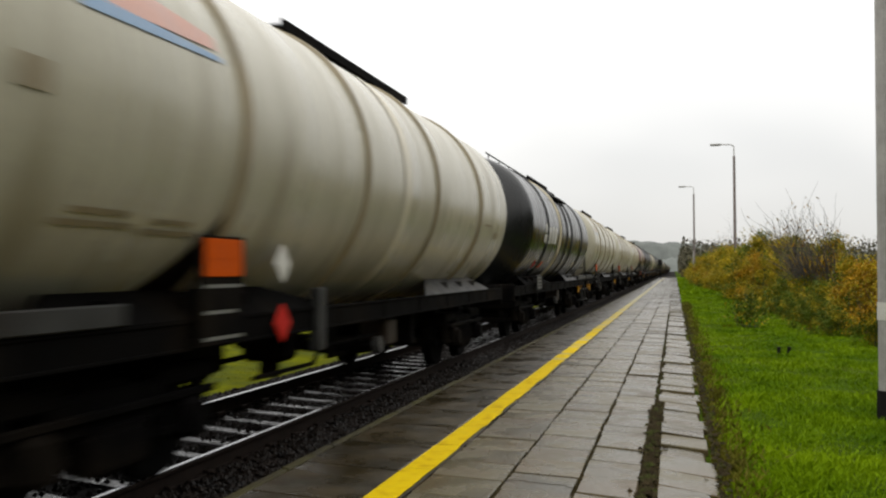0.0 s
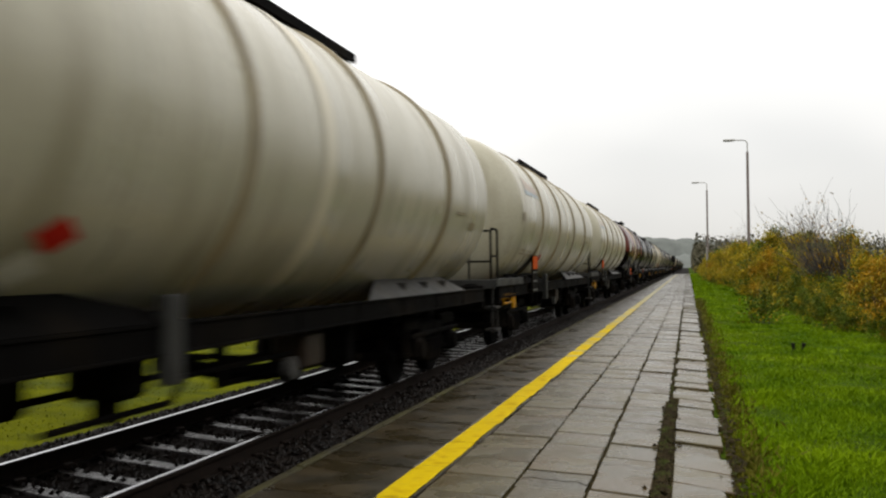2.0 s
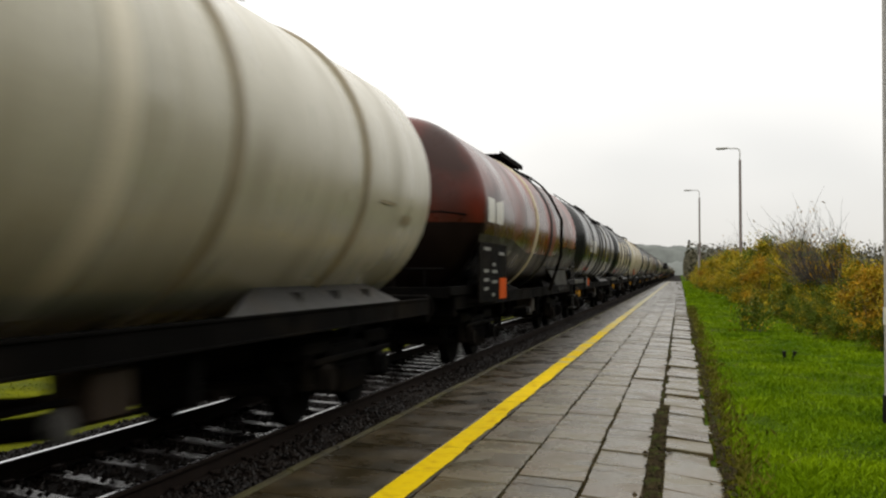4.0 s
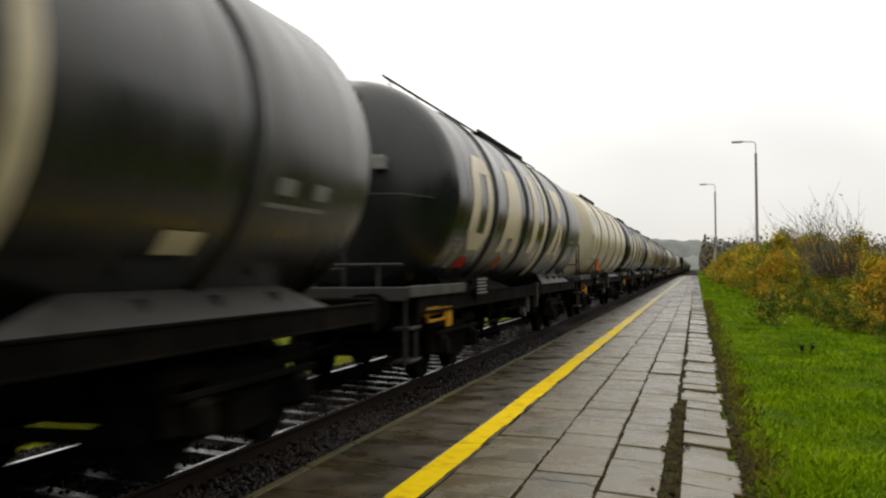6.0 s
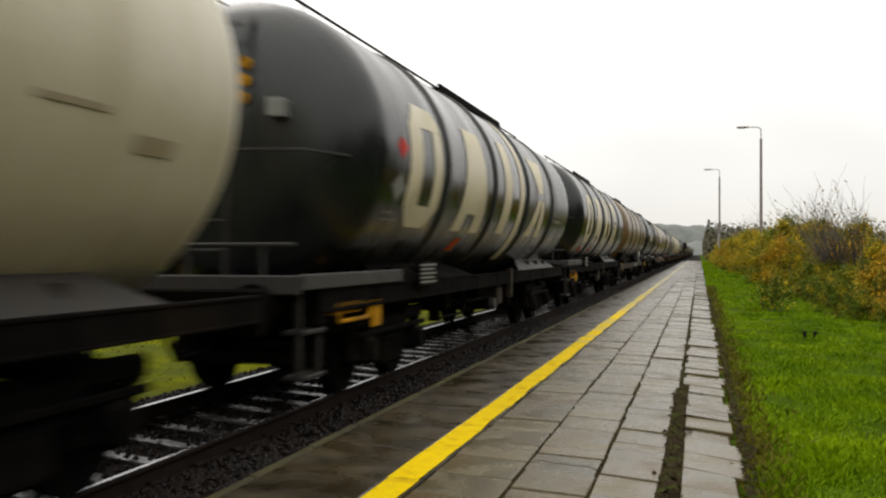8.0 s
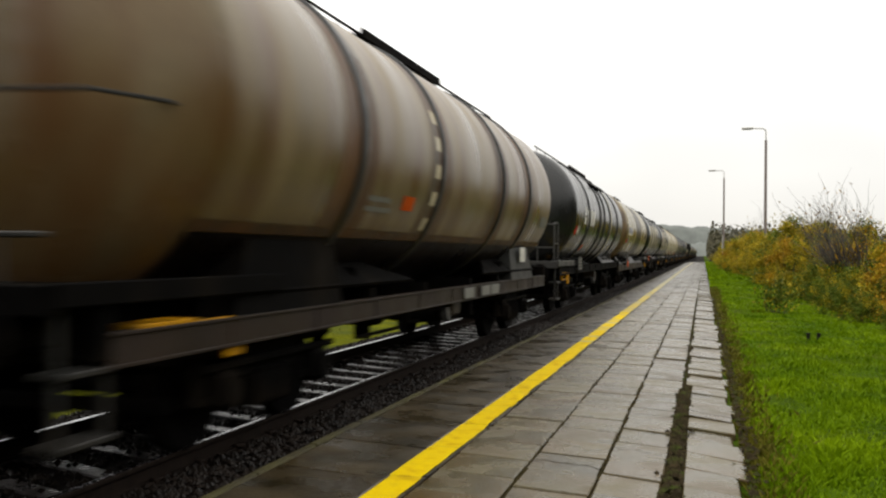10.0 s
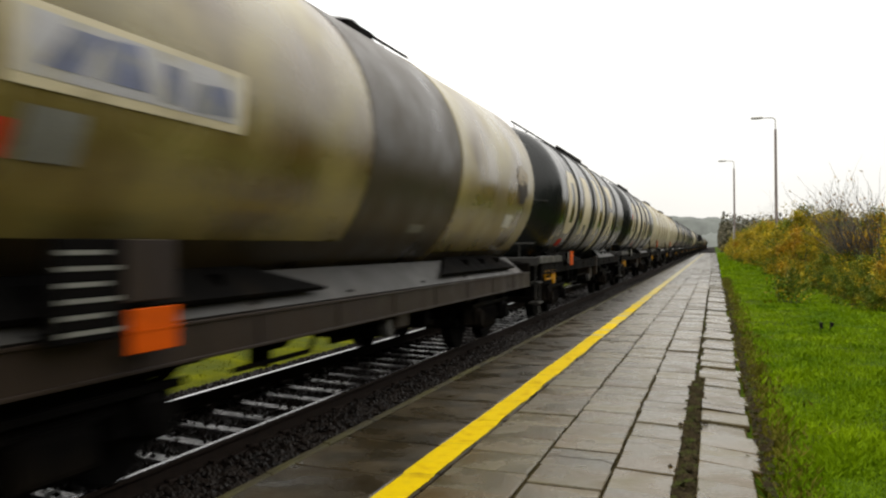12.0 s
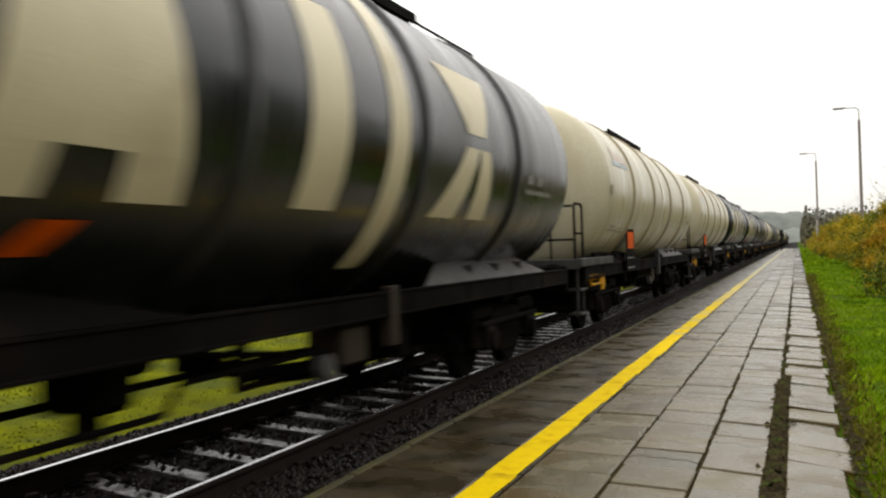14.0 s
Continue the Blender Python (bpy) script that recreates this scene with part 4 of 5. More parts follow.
def grey_wagon(white_y, rings, dy=0.0, da=0.0, flip=False, plate=None, high=False):
    w = tagged(empty("tank_wagon"), "dark grey ribbed tank wagon with a white band and emblem blocks", "tank wagon", "wagons of the train")
    shell(w, M["grey"])
    for y in rings:
        ring(w, y, M["blackring"])
    ring(w, white_y, M["cream"], 0.2, "wide cream band", 0.03)
    chassis(w)
    walkway(w, -0.85, 3.45)
    end_platform(w, M["light"], flip=flip, hoops=not flip)
    # plain emblem blocks, set higher or lower from wagon to wagon
    shift = pose(0, dy, AX, 0, -da, 0) @ pose(0, 0, -AX)
    for q in (rect(-5.0, -4.55, -14, -7), ((-4.95, -5.5), (-4.6, -5.5), (-4.6, 3), (-4.85, 3)), ((-4.25, -15), (-3.85, -15), (-3.75, 1), (-4.35, 1)),
              rect(-3.6, -3.2, -14, 2), rect(-3.05, -2.6, -14, 1)):
        painted(w, "emblem_block", [q], M["white"], "white emblem block").matrix_basis = shift
    if high:
        painted(w, "red_label", [((-6.87, -19), (-6.67, -25), (-6.47, -19), (-6.67, -13))], M["redp"])
        painted(w, "white_label", [((-6.42, -19), (-6.22, -25), (-6.02, -19), (-6.22, -13))], M["white"])
        small_labels(w, [(-6.8 + 0.1 * (k % 2), -6.2, a, a + 1.4) for k, a in enumerate((-46, -42, -38, -34))], M["greylab"])
    else:
        painted(w, "red_label", [((-5.3, -36), (-5.1, -31), (-4.9, -36), (-5.1, -41))], M["redp"])
        painted(w, "white_label", [((-4.9, -37), (-4.7, -32), (-4.5, -37), (-4.7, -42))], M["greylab"])
    painted(w, "orange_label", [((-4.2, -40), (-3.85, -40), (-3.65, -33), (-4.0, -33))], M["orange"])
    small_labels(w, [(-0.35, -0.1, -34, -28), (4.9, 5.25, -18, -13), (5.6, 5.95, -18, -13), (4.75, 5.95, -22, -20.5), (0.8, 1.2, -32, -28)], M["greylab"])
    painted(w, "label_plate", [rect(3.55, 4.05, -38, -31)], M["cream"], "cream label patch")
    board(w, -5.05, -4.5 if plate else -4.2, 1.06, 1.42, M["frameg"], plate, 4, x=1.34)
    # drip tray under the filling hatch
    bm = bmesh.new()
    a = radians(42)
    box(bm, -0.28, 0.22, -1.5, 1.25, -0.02, 0.03, 0.0, pose(R * math.cos(a), 0, AX + R * math.sin(a), 0, 25, 0))
    part("drip_tray", bm, M["frame"], w)
    bm = bmesh.new()
    box(bm, 0.55, 0.72, -7.6, -7.4, 2.85, 3.03, 0.01)
    if not flip:
        part("label_box", bm, M["greylab"], w)
        head_marks(w, M["amber"], 0.55)
    return w


def side_ladder(parent, y, material):
    for q in (-0.16, 0.16):
        pts = [(1.36, y + q, 1.1), (1.66, y + q, 2.0), (1.68, y + q, 2.9)]
        for k in range(1, 7):
            a = radians(10 + k * 12)
            pts.append(((R + 0.09) * math.cos(a), y + q, AX + (R + 0.09) * math.sin(a)))
        bm = bmesh.new()
        pipe(bm, pts, 0.02)
        part("ladder_stringer", bm, material, parent, "curved stringer of the side ladder")
    for k in range(7):
        z = 1.3 + k * 0.27
        x = 1.36 + min(1, (z - 1.1) / 0.9) * 0.3
        bm = bmesh.new()
        pipe(bm, [(x, y - 0.16, z), (x, y + 0.16, z)], 0.014)
        part("ladder_rung", bm, material, parent)


def red_wagon():
    w = tagged(empty("tank_wagon"), "dark-stained red-brown tank wagon with a black data board", "tank wagon", "wagons of the train")
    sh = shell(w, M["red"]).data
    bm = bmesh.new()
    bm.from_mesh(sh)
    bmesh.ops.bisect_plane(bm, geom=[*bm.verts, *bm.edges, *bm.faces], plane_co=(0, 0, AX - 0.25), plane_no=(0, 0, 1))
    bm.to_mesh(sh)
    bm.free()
    sh.materials.append(M["stainshade"])
    # shade painted on the heads: black faces below a level cut
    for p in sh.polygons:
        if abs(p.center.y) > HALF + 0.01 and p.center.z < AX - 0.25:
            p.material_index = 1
    ring(w, -1.2, M["cream"], 0.16, "white band", 0.03)
    ring(w, 1.2, M["blackring"], 0.16)
    # the shell is black below 13 to 24 degrees under its middle
    painted(w, "oil_stain", [rect(-7.2, -4.2, -90, -16), ((-4.2, -90), (-2.0, -90), (-2.0, -24), (-4.2, -16)), rect(-2.0, 2.6, -90, -24), ((2.6, -90), (4.4, -90), (4.4, -13), (2.6, -24)), rect(4.4, 7.2, -90, -13)], M["stainshade"], "black lower shell along the belly", R + 0.006)
    chassis(w, saddle=M["frame"])
    walkway(w, -1.0, 2.0, 0.7, (-0.5, 5.5))
    end_platform(w, M["frame"], deck=M["frame"], hoops=False, yellow=False)
    side_ladder(w, 2.3, M["frame"])
    for s in (-1, 1):
        bm = bmesh.new()
        q = [(s * 1.27, 2.6, 1.62), (s * 1.27, 6.5, 1.62), (s * 1.27, 7.2, 1.05), (s * 1.27, 5.0, 1.05), (s * 1.27, 3.6, 1.4)]
        f = bm.faces.new([bm.verts.new(v) for v in q])
        r = bmesh.ops.extrude_face_region(bm, geom=[f])
        bmesh.ops.translate(bm, vec=(-s * 0.04, 0, 0), verts=[v for v in r["geom"] if isinstance(v, bmesh.types.BMVert)])
        pipe(bm, [(s * 1.3, 2.0, 1.68), (s * 1.3, 7.0, 1.68)], 0.02)
        bmesh.ops.recalc_face_normals(bm, faces=bm.faces)
        part("side_plate", bm, M["frameg"], w)
    board(w, -7.1, -4.6, 1.05, 2.05, M["frame"], (-5.35, -4.7, 1.08, 1.45), 0, x=1.46)
    for y0, y1, z in ((-5.4, -4.8, 1.86), (-6.75, -6.3, 1.55), (-6.75, -6.3, 1.4), (-6.75, -6.35, 1.25), (-6.0, -5.7, 1.66), (-6.05, -5.5, 1.54), (-6.05, -5.5, 1.36), (-6.05, -5.8, 1.14), (-6.75, -6.1, 1.92)):
        bm = bmesh.new()
        box(bm, 1.476, 1.482, y0, y0 + (y1 - y0) * 0.85, z, z + 0.055)
        part("writing_bar", bm, M["greylab"], w, "grey unreadable lettering bar")
    painted(w, "emblem_block", [rect(-6.8, -6.2, -8, 7)], M["white"], "white emblem block")
    painted(w, "emblem_block", [((-6.1, -8), (-5.45, -8), (-5.4, 8), (-6.1, 5))], M["white"], "white emblem block")
    painted(w, "white_label", [((-4.5, -30), (-4.1, -30), (-3.8, -24), (-4.2, -24))], M["greylab"])
    painted(w, "red_label", [((-4.9, -28), (-4.6, -24), (-4.3, -28), (-4.6, -32))], M["redp"])
    return w


def brown_wagon():
    w = tagged(empty("tank_wagon"), "rust-streaked brown tank wagon with black ribs", "tank wagon", "wagons of the train")
    shell(w, M["brown"])
    for y in (-4.4, -1.6, 2.05, 4.4):
        ring(w, y, M["blackring"])
    painted(w, "rust_ledge", [rect(-7.0, 7.0, -37.5, -34)], M["rust"], "rusty brown seam", R + 0.012)
    # the belly is black from the seam down
    painted(w, "belly_grime", [rect(-7.0, 7.0, -90, -38)], M["stainshade"], "black lower part of the belly", R + 0.006)
    rng = random.Random(6)
    halo = mat("thin_rust_wash", (0.085, 0.04, 0.013), 0.4, ior=1.3, var=0.4, scale=1.2, stretch=(1, 3, 0.5), dirt=(0.06, 0.05, 0.034), dirt_amt=0.5, dirt_scale=1.6)
    for y in (-4.4, -1.6, 2.05, 4.4):
        for e in (-1, 1):
            painted(w, "rust_wash", [((y, -34), (y + e * 0.55, -34), (y + e * 0.3, 60), (y, 60))], halo, "thin rust wash beside the rib", R + 0.004)
        for k in range(3):
            ya, wd, top = y + rng.uniform(-0.45, 0.3), rng.uniform(0.1, 0.3), rng.uniform(5, 55)
            painted(w, "rust_streak", [((ya, -34), (ya + wd, -34), (ya + wd * 0.7, top), (ya + wd * 0.3, top))], M["rust"], "rust streak beside the rib", R + 0.006)
    chassis(w, sole=M["brownbar"], z0=0.82, z1=1.03, saddle=M["frame"])
    walkway(w, -1.6, 2.0)
    end_platform(w, M["frameg"], deck=M["frame"], hoops=False)
    for s in (-1, 1):
        for e in (-1, 1):
            bm = bmesh.new()
            q = [(s * 1.2, e * 4.3, 1.7), (s * 1.2, e * 6.0, 1.7), (s * 1.28, e * 6.4, 1.03), (s * 1.28, e * 4.2, 1.03)]
            f = bm.faces.new([bm.verts.new(v) for v in q])
            r = bmesh.ops.extrude_face_region(bm, geom=[f])
            bmesh.ops.translate(bm, vec=(-s * 0.3, 0, 0), verts=[v for v in r["geom"] if isinstance(v, bmesh.types.BMVert)])
            bmesh.ops.recalc_face_normals(bm, faces=bm.faces)
            part("side_plate", bm, M["frame"] if e < 0 else M["frameg"], w)
    for a in (-32, -20, -8, 4, 16):
        painted(w, "cream_dash", [rect(-1.9, -1.72, a, a + 6)], M["cream"])
    painted(w, "orange_label", [rect(-2.9, -2.5, -24, -18)], M["orange"])
    small_labels(w, [(6.0, 6.7, -22, -14), (-4.0, -3.2, -26, -24), (-4.0, -3.3, -22, -20)], M["greylab"])
    for y, y2, z, z2 in ((4.9, 5.4, 1.35, 1.62), (0.6, 1.2, 0.85, 1.0), (1.7, 2.3, 0.85, 1.0), (2.4, 3.0, 0.85, 1.0)):
        bm = bmesh.new()
        box(bm, 1.29, 1.305, y, y2, z, z2, 0.003)
        part("label_plate", bm, M["white"] if z > 1.2 else M["greylab"], w)
    return w


def olive_wagon():
    w = tagged(empty("tank_wagon"), "stained olive-cream tank wagon with a dark band", "tank wagon", "wagons of the train")
    sh = shell(w, M["olive"]).data
    sh.materials.append(M["headrust"])
    for p in sh.polygons:
        if p.center.y < -HALF - 0.06:
            p.material_index = 1
    painted(w, "dark_band", [rect(-1.4, 1.85, -90, 90)], M["oliveband"], "dark tarry band", R + 0.006)
    ring(w, 1.9, M["olive"], 0.08, "", 0.015)
    ring(w, -6.8, M["olive"], 0.08, "", 0.015)
    chassis(w, sole=M["brownbar"], z0=0.80, z1=1.06, saddle=M["frame"])
    for s in (-1, 1):
        bm = bmesh.new()
        q = [(s * 1.27, -7.2, 1.08), (s * 1.27, 7.2, 1.08), (s * 1.02, 6.9, 1.36), (s * 1.02, -6.9, 1.36)]
        f = bm.faces.new([bm.verts.new(v) for v in q])
        r = bmesh.ops.extrude_face_region(bm, geom=[f])
        bmesh.ops.translate(bm, vec=(-s * 0.02, 0, -0.02), verts=[v for v in r["geom"] if isinstance(v, bmesh.types.BMVert)])
        bmesh.ops.recalc_face_normals(bm, faces=bm.faces)
        part("skirt", bm, M["light"], w, "light grey sloping skirt plate")
    walkway(w, 0.9, 1.8, 0.4, (1.8, 3.2))
    painted(w, "emblem_block", [rect(-6.25, -3.95, -11, 4)], M["cream"], "dirty white emblem panel")
    pale = mat("bleached_panel_paint", (0.36, 0.355, 0.37), 0.5, var=0.2, scale=3, dirt=(0.3, 0.27, 0.18), dirt_amt=0.35, dirt_scale=3)
    painted(w, "emblem_block", [rect(-6.15, -4.05, -9, 2.5)], pale, "bleached grey field of the panel", R + 0.010)
    slate = mat("faded_slate_blue_paint", (0.10, 0.115, 0.19), 0.5, var=0.4, scale=4, dirt=(0.2, 0.2, 0.19), dirt_amt=0.5, dirt_scale=5)
    for q in (((-6.0, -7), (-5.7, -7), (-5.5, 1), (-5.8, 1)), ((-5.55, -7), (-5.1, -7), (-5.2, 2), (-5.5, 1)), rect(-4.95, -4.75, -8, 0), ((-4.65, -8.5), (-4.1, -7.5), (-4.2, -1), (-4.6, -2))):
        painted(w, "emblem_block", [q], slate, "faded slate blue emblem block", R + 0.012)
    painted(w, "red_label", [rect(-6.6, -6.15, -24, -17)], M["redp"])
    painted(w, "white_label", [rect(-6.05, -5.6, -24, -14)], M["greylab"])
    board(w, -5.75, -5.15, 1.05, 1.6, M["frame"], (-5.1, -4.6, 0.94, 1.2), 6, x=1.40)
    board(w, -5.12, -4.6, 1.24, 1.6, M["brownbar"], None, 0, x=1.40)
    # the belly is dark below 40 degrees before the band, 46 behind it
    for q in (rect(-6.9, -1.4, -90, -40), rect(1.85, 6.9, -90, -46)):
        painted(w, "belly_grime", [q], M["oliveband"], "dark brown lower part of the belly", R + 0.006)
    small_labels(w, [(0.4, 0.9, -35, -31)], M["greylab"])
    painted(w, "label_plate", [rect(4.95, 5.5, -29, -21)], M["white"], "pale label patch")
    blotch(w, "rust_patch", 5.9, -5, 0.45, 8, M["brownbar"], 4, "dark rust patch")
    blotch(w, "rust_patch", 5.85, 3, 0.42, 7, M["olivedark"], 6, "brown rust patch")
    bm = bmesh.new()
    box(bm, 0.3, 0.9, -7.55, -7.5, 1.2, 1.55)
    part("label_plate", bm, M["light"], w)
    return w


# wagons in the order in which they pass: kind and where each one's middle stands at the start
TRAIN = [("cream_b", 10.95), ("grey_a", 28.4), ("cream_c", 45.7), ("cream_c", 63.0), ("cream_c", 80.3), ("red", 97.8), ("grey_c", 115.15), ("black", 132.65),
         ("cream", 150.0), ("black_b", 167.1), ("black", 184.4), ("brown", 201.5), ("grey_b", 219.7), ("olive", 236.3), ("black_c", 253.5), ("black_b", 270.75),
         ("cream", 288.0), ("cream", 305.2)]
for i, kind in enumerate("black black grey_b black cream grey_b black black cream black grey_b black black cream cream black grey_b black cream black black grey_b".split()):
    TRAIN.append((kind, 322.4 + 17.25 * i))
WAGONS = []


def build_train():
    makers = {"cream": lambda: cream_wagon(0), "cream_b": lambda: cream_wagon(1), "cream_c": lambda: cream_wagon(2), "black": lambda: black_wagon(False),
              "black_b": lambda: black_wagon(True), "black_c": lambda: black_wagon(False, (-4.6, -4.15, 1.1, 1.42)), "red": red_wagon, "brown": brown_wagon, "olive": olive_wagon,
              "grey_a": lambda: grey_wagon(-1.8, (-4.45, -1.55, -0.06, 1.23, 4.28), flip=True),
              "grey_c": lambda: grey_wagon(1.95, (-4.4, -1.35, -0.07, 1.75, 4.5), -0.35, 2.5, plate=(-4.42, -4.12, 1.08, 1.36)),
              "grey_b": lambda: grey_wagon(1.95, (-4.4, -1.35, -0.07, 1.75, 4.5), -0.35, 2.5, high=True)}
    first = {}
    for kind, y in TRAIN:
        m = pose(TRACK, y, RAILZ)
        if kind in first:
            w = copy_thing(first[kind], m)
        else:
            w = first[kind] = makers[kind]()
            w.matrix_basis = m
        WAGONS.append((w, y))


build_train()


# ---- lamps, posts and plants beside the platform ----
def lamp_post(x, y, h, arm, turn):
    lp = tagged(empty("street_lamp"), "tall slim grey platform lamp with a bent arm", "street lamp", "platform lamps")
    lp.matrix_basis = pose(x, y, ground_height(x, y), 0, 0, turn)
    bm = bmesh.new()
    cyl(bm, (0, 0, -0.3), (0, 0, h - 0.9), 0.13, 10, 0.095)
    part("pole", bm, M["lamp"], lp)
    bm = bmesh.new()
    cyl(bm, (0, 0, -0.02), (0, 0, 0.32), 0.15, 10)
    part("base_coat", bm, M["tar"], lp, "black tarred base")
    bm = bmesh.new()
    pipe(bm, [(0, 0, h - 0.95), (0, 0, h - 0.25), (-0.06, 0, h - 0.1), (-0.25, 0, h - 0.02), (-arm * 0.55, 0, h)], 0.04, 8)
    part("arm", bm, M["post"], lp)
    bm = bmesh.new()
    box(bm, -arm, -arm * 0.5, -0.14, 0.14, h - 0.06, h + 0.08, 0.05)
    hd = part("lamp_head", bm, M["post"], lp, "flat grey lamp head")
    bm = bmesh.new()
    box(bm, -arm * 0.95, -arm * 0.62, -0.11, 0.11, h - 0.085, h - 0.055, 0.02)
    part("lamp_glass", bm, M["greylab"], hd)
    return lp


def near_post():
    lp = tagged(empty("lamp_post"), "grey concrete post with a black tarred base", "lamp post", "platform lamps")
    lp.matrix_basis = pose(2.13, 10.55, -0.02)
    bm = bmesh.new()
    cyl(bm, (0, 0, -0.2), (0, 0, 9.0), 0.125, 12, 0.085)
    part("pole", bm, M["post"], lp)
    bm = bmesh.new()
    cyl(bm, (0, 0, -0.02), (0, 0, 0.27), 0.145, 12, 0.14)
    part("base_coat", bm, M["tar"], lp, "black tarred base")
    bm = bmesh.new()
    cyl(bm, (0, 0, 0.98), (0, 0, 1.16), 0.128, 12, 0.127)
    part("painted_plate", bm, M["white"], lp, "white painted band")


def stub(x, y, tilt):
    bm = bmesh.new()
    box(bm, -0.028, 0.028, -0.025, 0.025, -0.08, 0.135, 0.01)
    box(bm, -0.036, 0.036, -0.03, 0.03, 0.115, 0.15, 0.01)
    ob = tagged(part("ground_stub", bm, M["tar"]), "short dark stub post standing in the grass", "post", "stubs in the grass")
    ob.matrix_basis = pose(x, y, ground_height(x, y), 0, tilt, 0)


def signal_post(x, y, h):
    sp = tagged(empty("railway_signal"), "slim dark railway signal at the platform end", "railway signal")
    sp.matrix_basis = pose(x, y, -0.05)
    bm = bmesh.new()
    cyl(bm, (0, 0, 0), (0, 0, h), 0.07, 8)
    part("pole", bm, M["frame"], sp)
    bm = bmesh.new()
    box(bm, -0.3, 0.3, -0.1, 0.1, h - 1.0, h, 0.05)
    part("signal_head", bm, M["tar"], sp)


def marker(x, y, h):
    bm = bmesh.new()
    cyl(bm, (0, 0, -0.2), (0, 0, h), 0.07, 8)
    ob = tagged(part("marker_post", bm, M["post"]), "thin pale marker post by the hedge", "post", "marker posts")
    ob.matrix_basis = pose(x, y, ground_height(x, y))


def leaves(rg, n, rx, ry, h, size, ground=0.25):
    """Leaf quads in clumps over an uneven, gappy crown."""
    vs, fs = [], []
    clumps = []
    for k in range(24):
        a, u = rg.rand() * 6.283, rg.rand() ** 0.6
        z = ground + (h - ground) * rg.rand() ** 0.9
        s = math.sqrt(max(0.12, 1 - (z / h) ** 2.2))
        clumps.append((rx * u * s * math.cos(a), ry * u * s * math.sin(a), z * (0.85 + 0.3 * rg.rand()), 0.10 + 0.17 * rg.rand()))
    for i in range(n):
        cx, cy, cz, cr = clumps[rg.randint(len(clumps))]
        p = np.array([cx, cy, cz]) + rg.randn(3) * cr * np.array([1.0, 1.0, 0.8])
        if p[2] < 0.05:
            p[2] = 0.05 + 0.1 * rg.rand()
        d = rg.randn(3)
        d /= np.linalg.norm(d)
        e = np.cross(d, rg.randn(3))
        e /= np.linalg.norm(e) + 1e-6
        s = size * (0.6 + 0.8 * rg.rand())
        b = len(vs)
        for q in (-d, e * 0.55, d, -e * 0.55):
            vs.append(tuple(p + q * s))
        fs.append((b, b + 1, b + 2, b + 3))
    return vs, fs


def stems(bm, rng, n, h, spread, r=0.02):
    for i in range(n):
        a = rng.uniform(0, 6.283)
        p = Vector((rng.uniform(-0.25, 0.25), rng.uniform(-0.25, 0.25), -0.15))
        d = Vector((math.cos(a) * spread * rng.uniform(0.2, 1), math.sin(a) * spread * rng.uniform(0.2, 1), 1)).normalized()
        rr, seg = r * rng.uniform(0.7, 1.2), h / 5 * rng.uniform(0.7, 1.1)
        for k in range(5):
            q = p + d * seg
            cyl(bm, p, q, rr, 5, rr * 0.72, False)
            rr *= 0.72
            p = q
            d = (d + Vector((rng.uniform(-0.25, 0.25), rng.uniform(-0.25, 0.25), 0.05))).normalized()


def shrub(name, mt, seed, rx, ry, h, n, label, size=0.05, mix=None):
    s = tagged(empty(name), label, "shrub", "hedge along the grass")
    bm = bmesh.new()
    stems(bm, random.Random(seed), 12, h * 1.02, 0.55, 0.018)
    part("branchwork", bm, M["bark"], s)
    rg = np.random.RandomState(seed)
    vs, fs = leaves(rg, n, rx, ry, h, size)
    ob = new("crown", from_lists("crown", vs, fs, mt))
    ob.parent = s
    if mix:
        vs, fs = leaves(rg, n // 3, rx, ry, h * 1.03, size)
        ob = new("crown", from_lists("crown", vs, fs, mix))
        ob.parent = s
    return s


def bare_tree(x, y, h, seed, lean, n=9, leafy=True):
    t = tagged(empty("bare_tree"), "nearly leafless bushy tree with fine upright twigs", "tree")
    t.matrix_basis = pose(x, y, ground_height(x, y) - 0.1)
    rng = random.Random(seed)
    bm = bmesh.new()

    def grow(p, d, ln, r, depth):
        k = 4
        for i in range(k):
            q = p + d * (ln / k)
            cyl(bm, p, q, r, 5 if r > 0.01 else 3, r * 0.85, False)
            p, r = q, r * 0.85
            d = (d + Vector((rng.uniform(-0.14, 0.14), rng.uniform(-0.14, 0.14), 0.04))).normalized()
            if depth and i:
                for _ in range(2 if depth > 1 else 1):
                    e = (d + Vector((rng.uniform(-0.8, 0.8) + lean * 0.15, rng.uniform(-0.8, 0.8), rng.uniform(-0.1, 0.25)))).normalized()
                    grow(p, e, ln * rng.uniform(0.4, 0.62), max(0.006, r * 0.6), depth - 1)
        tips.append(p)
    tips = []
    for i in range(n):
        a = rng.uniform(0, 6.283)
        d = Vector((math.cos(a) * 0.28 + lean * 0.4, math.sin(a) * 0.3, 1)).normalized()
        grow(Vector((math.cos(a) * 0.2, math.sin(a) * 0.2, 0)), d, h * rng.uniform(0.55, 0.8), 0.03, 2)
    part("trunk", bm, M["bark"], t)
    if leafy:
        rg = np.random.RandomState(seed)
        vs, fs = [], []
        for p in tips:
            if rng.random() < 0.35:
                dd, ee = rg.randn(3), rg.randn(3)
                s = 0.035
                b = len(vs)
                for q in (-dd, ee * 0.5, dd, -ee * 0.5):
                    vs.append(tuple(np.array(p) + q * s))
                fs.append((b, b + 1, b + 2, b + 3))
        ob = new("crown", from_lists("crown", vs, fs, M["oran"]))
        ob.parent = t


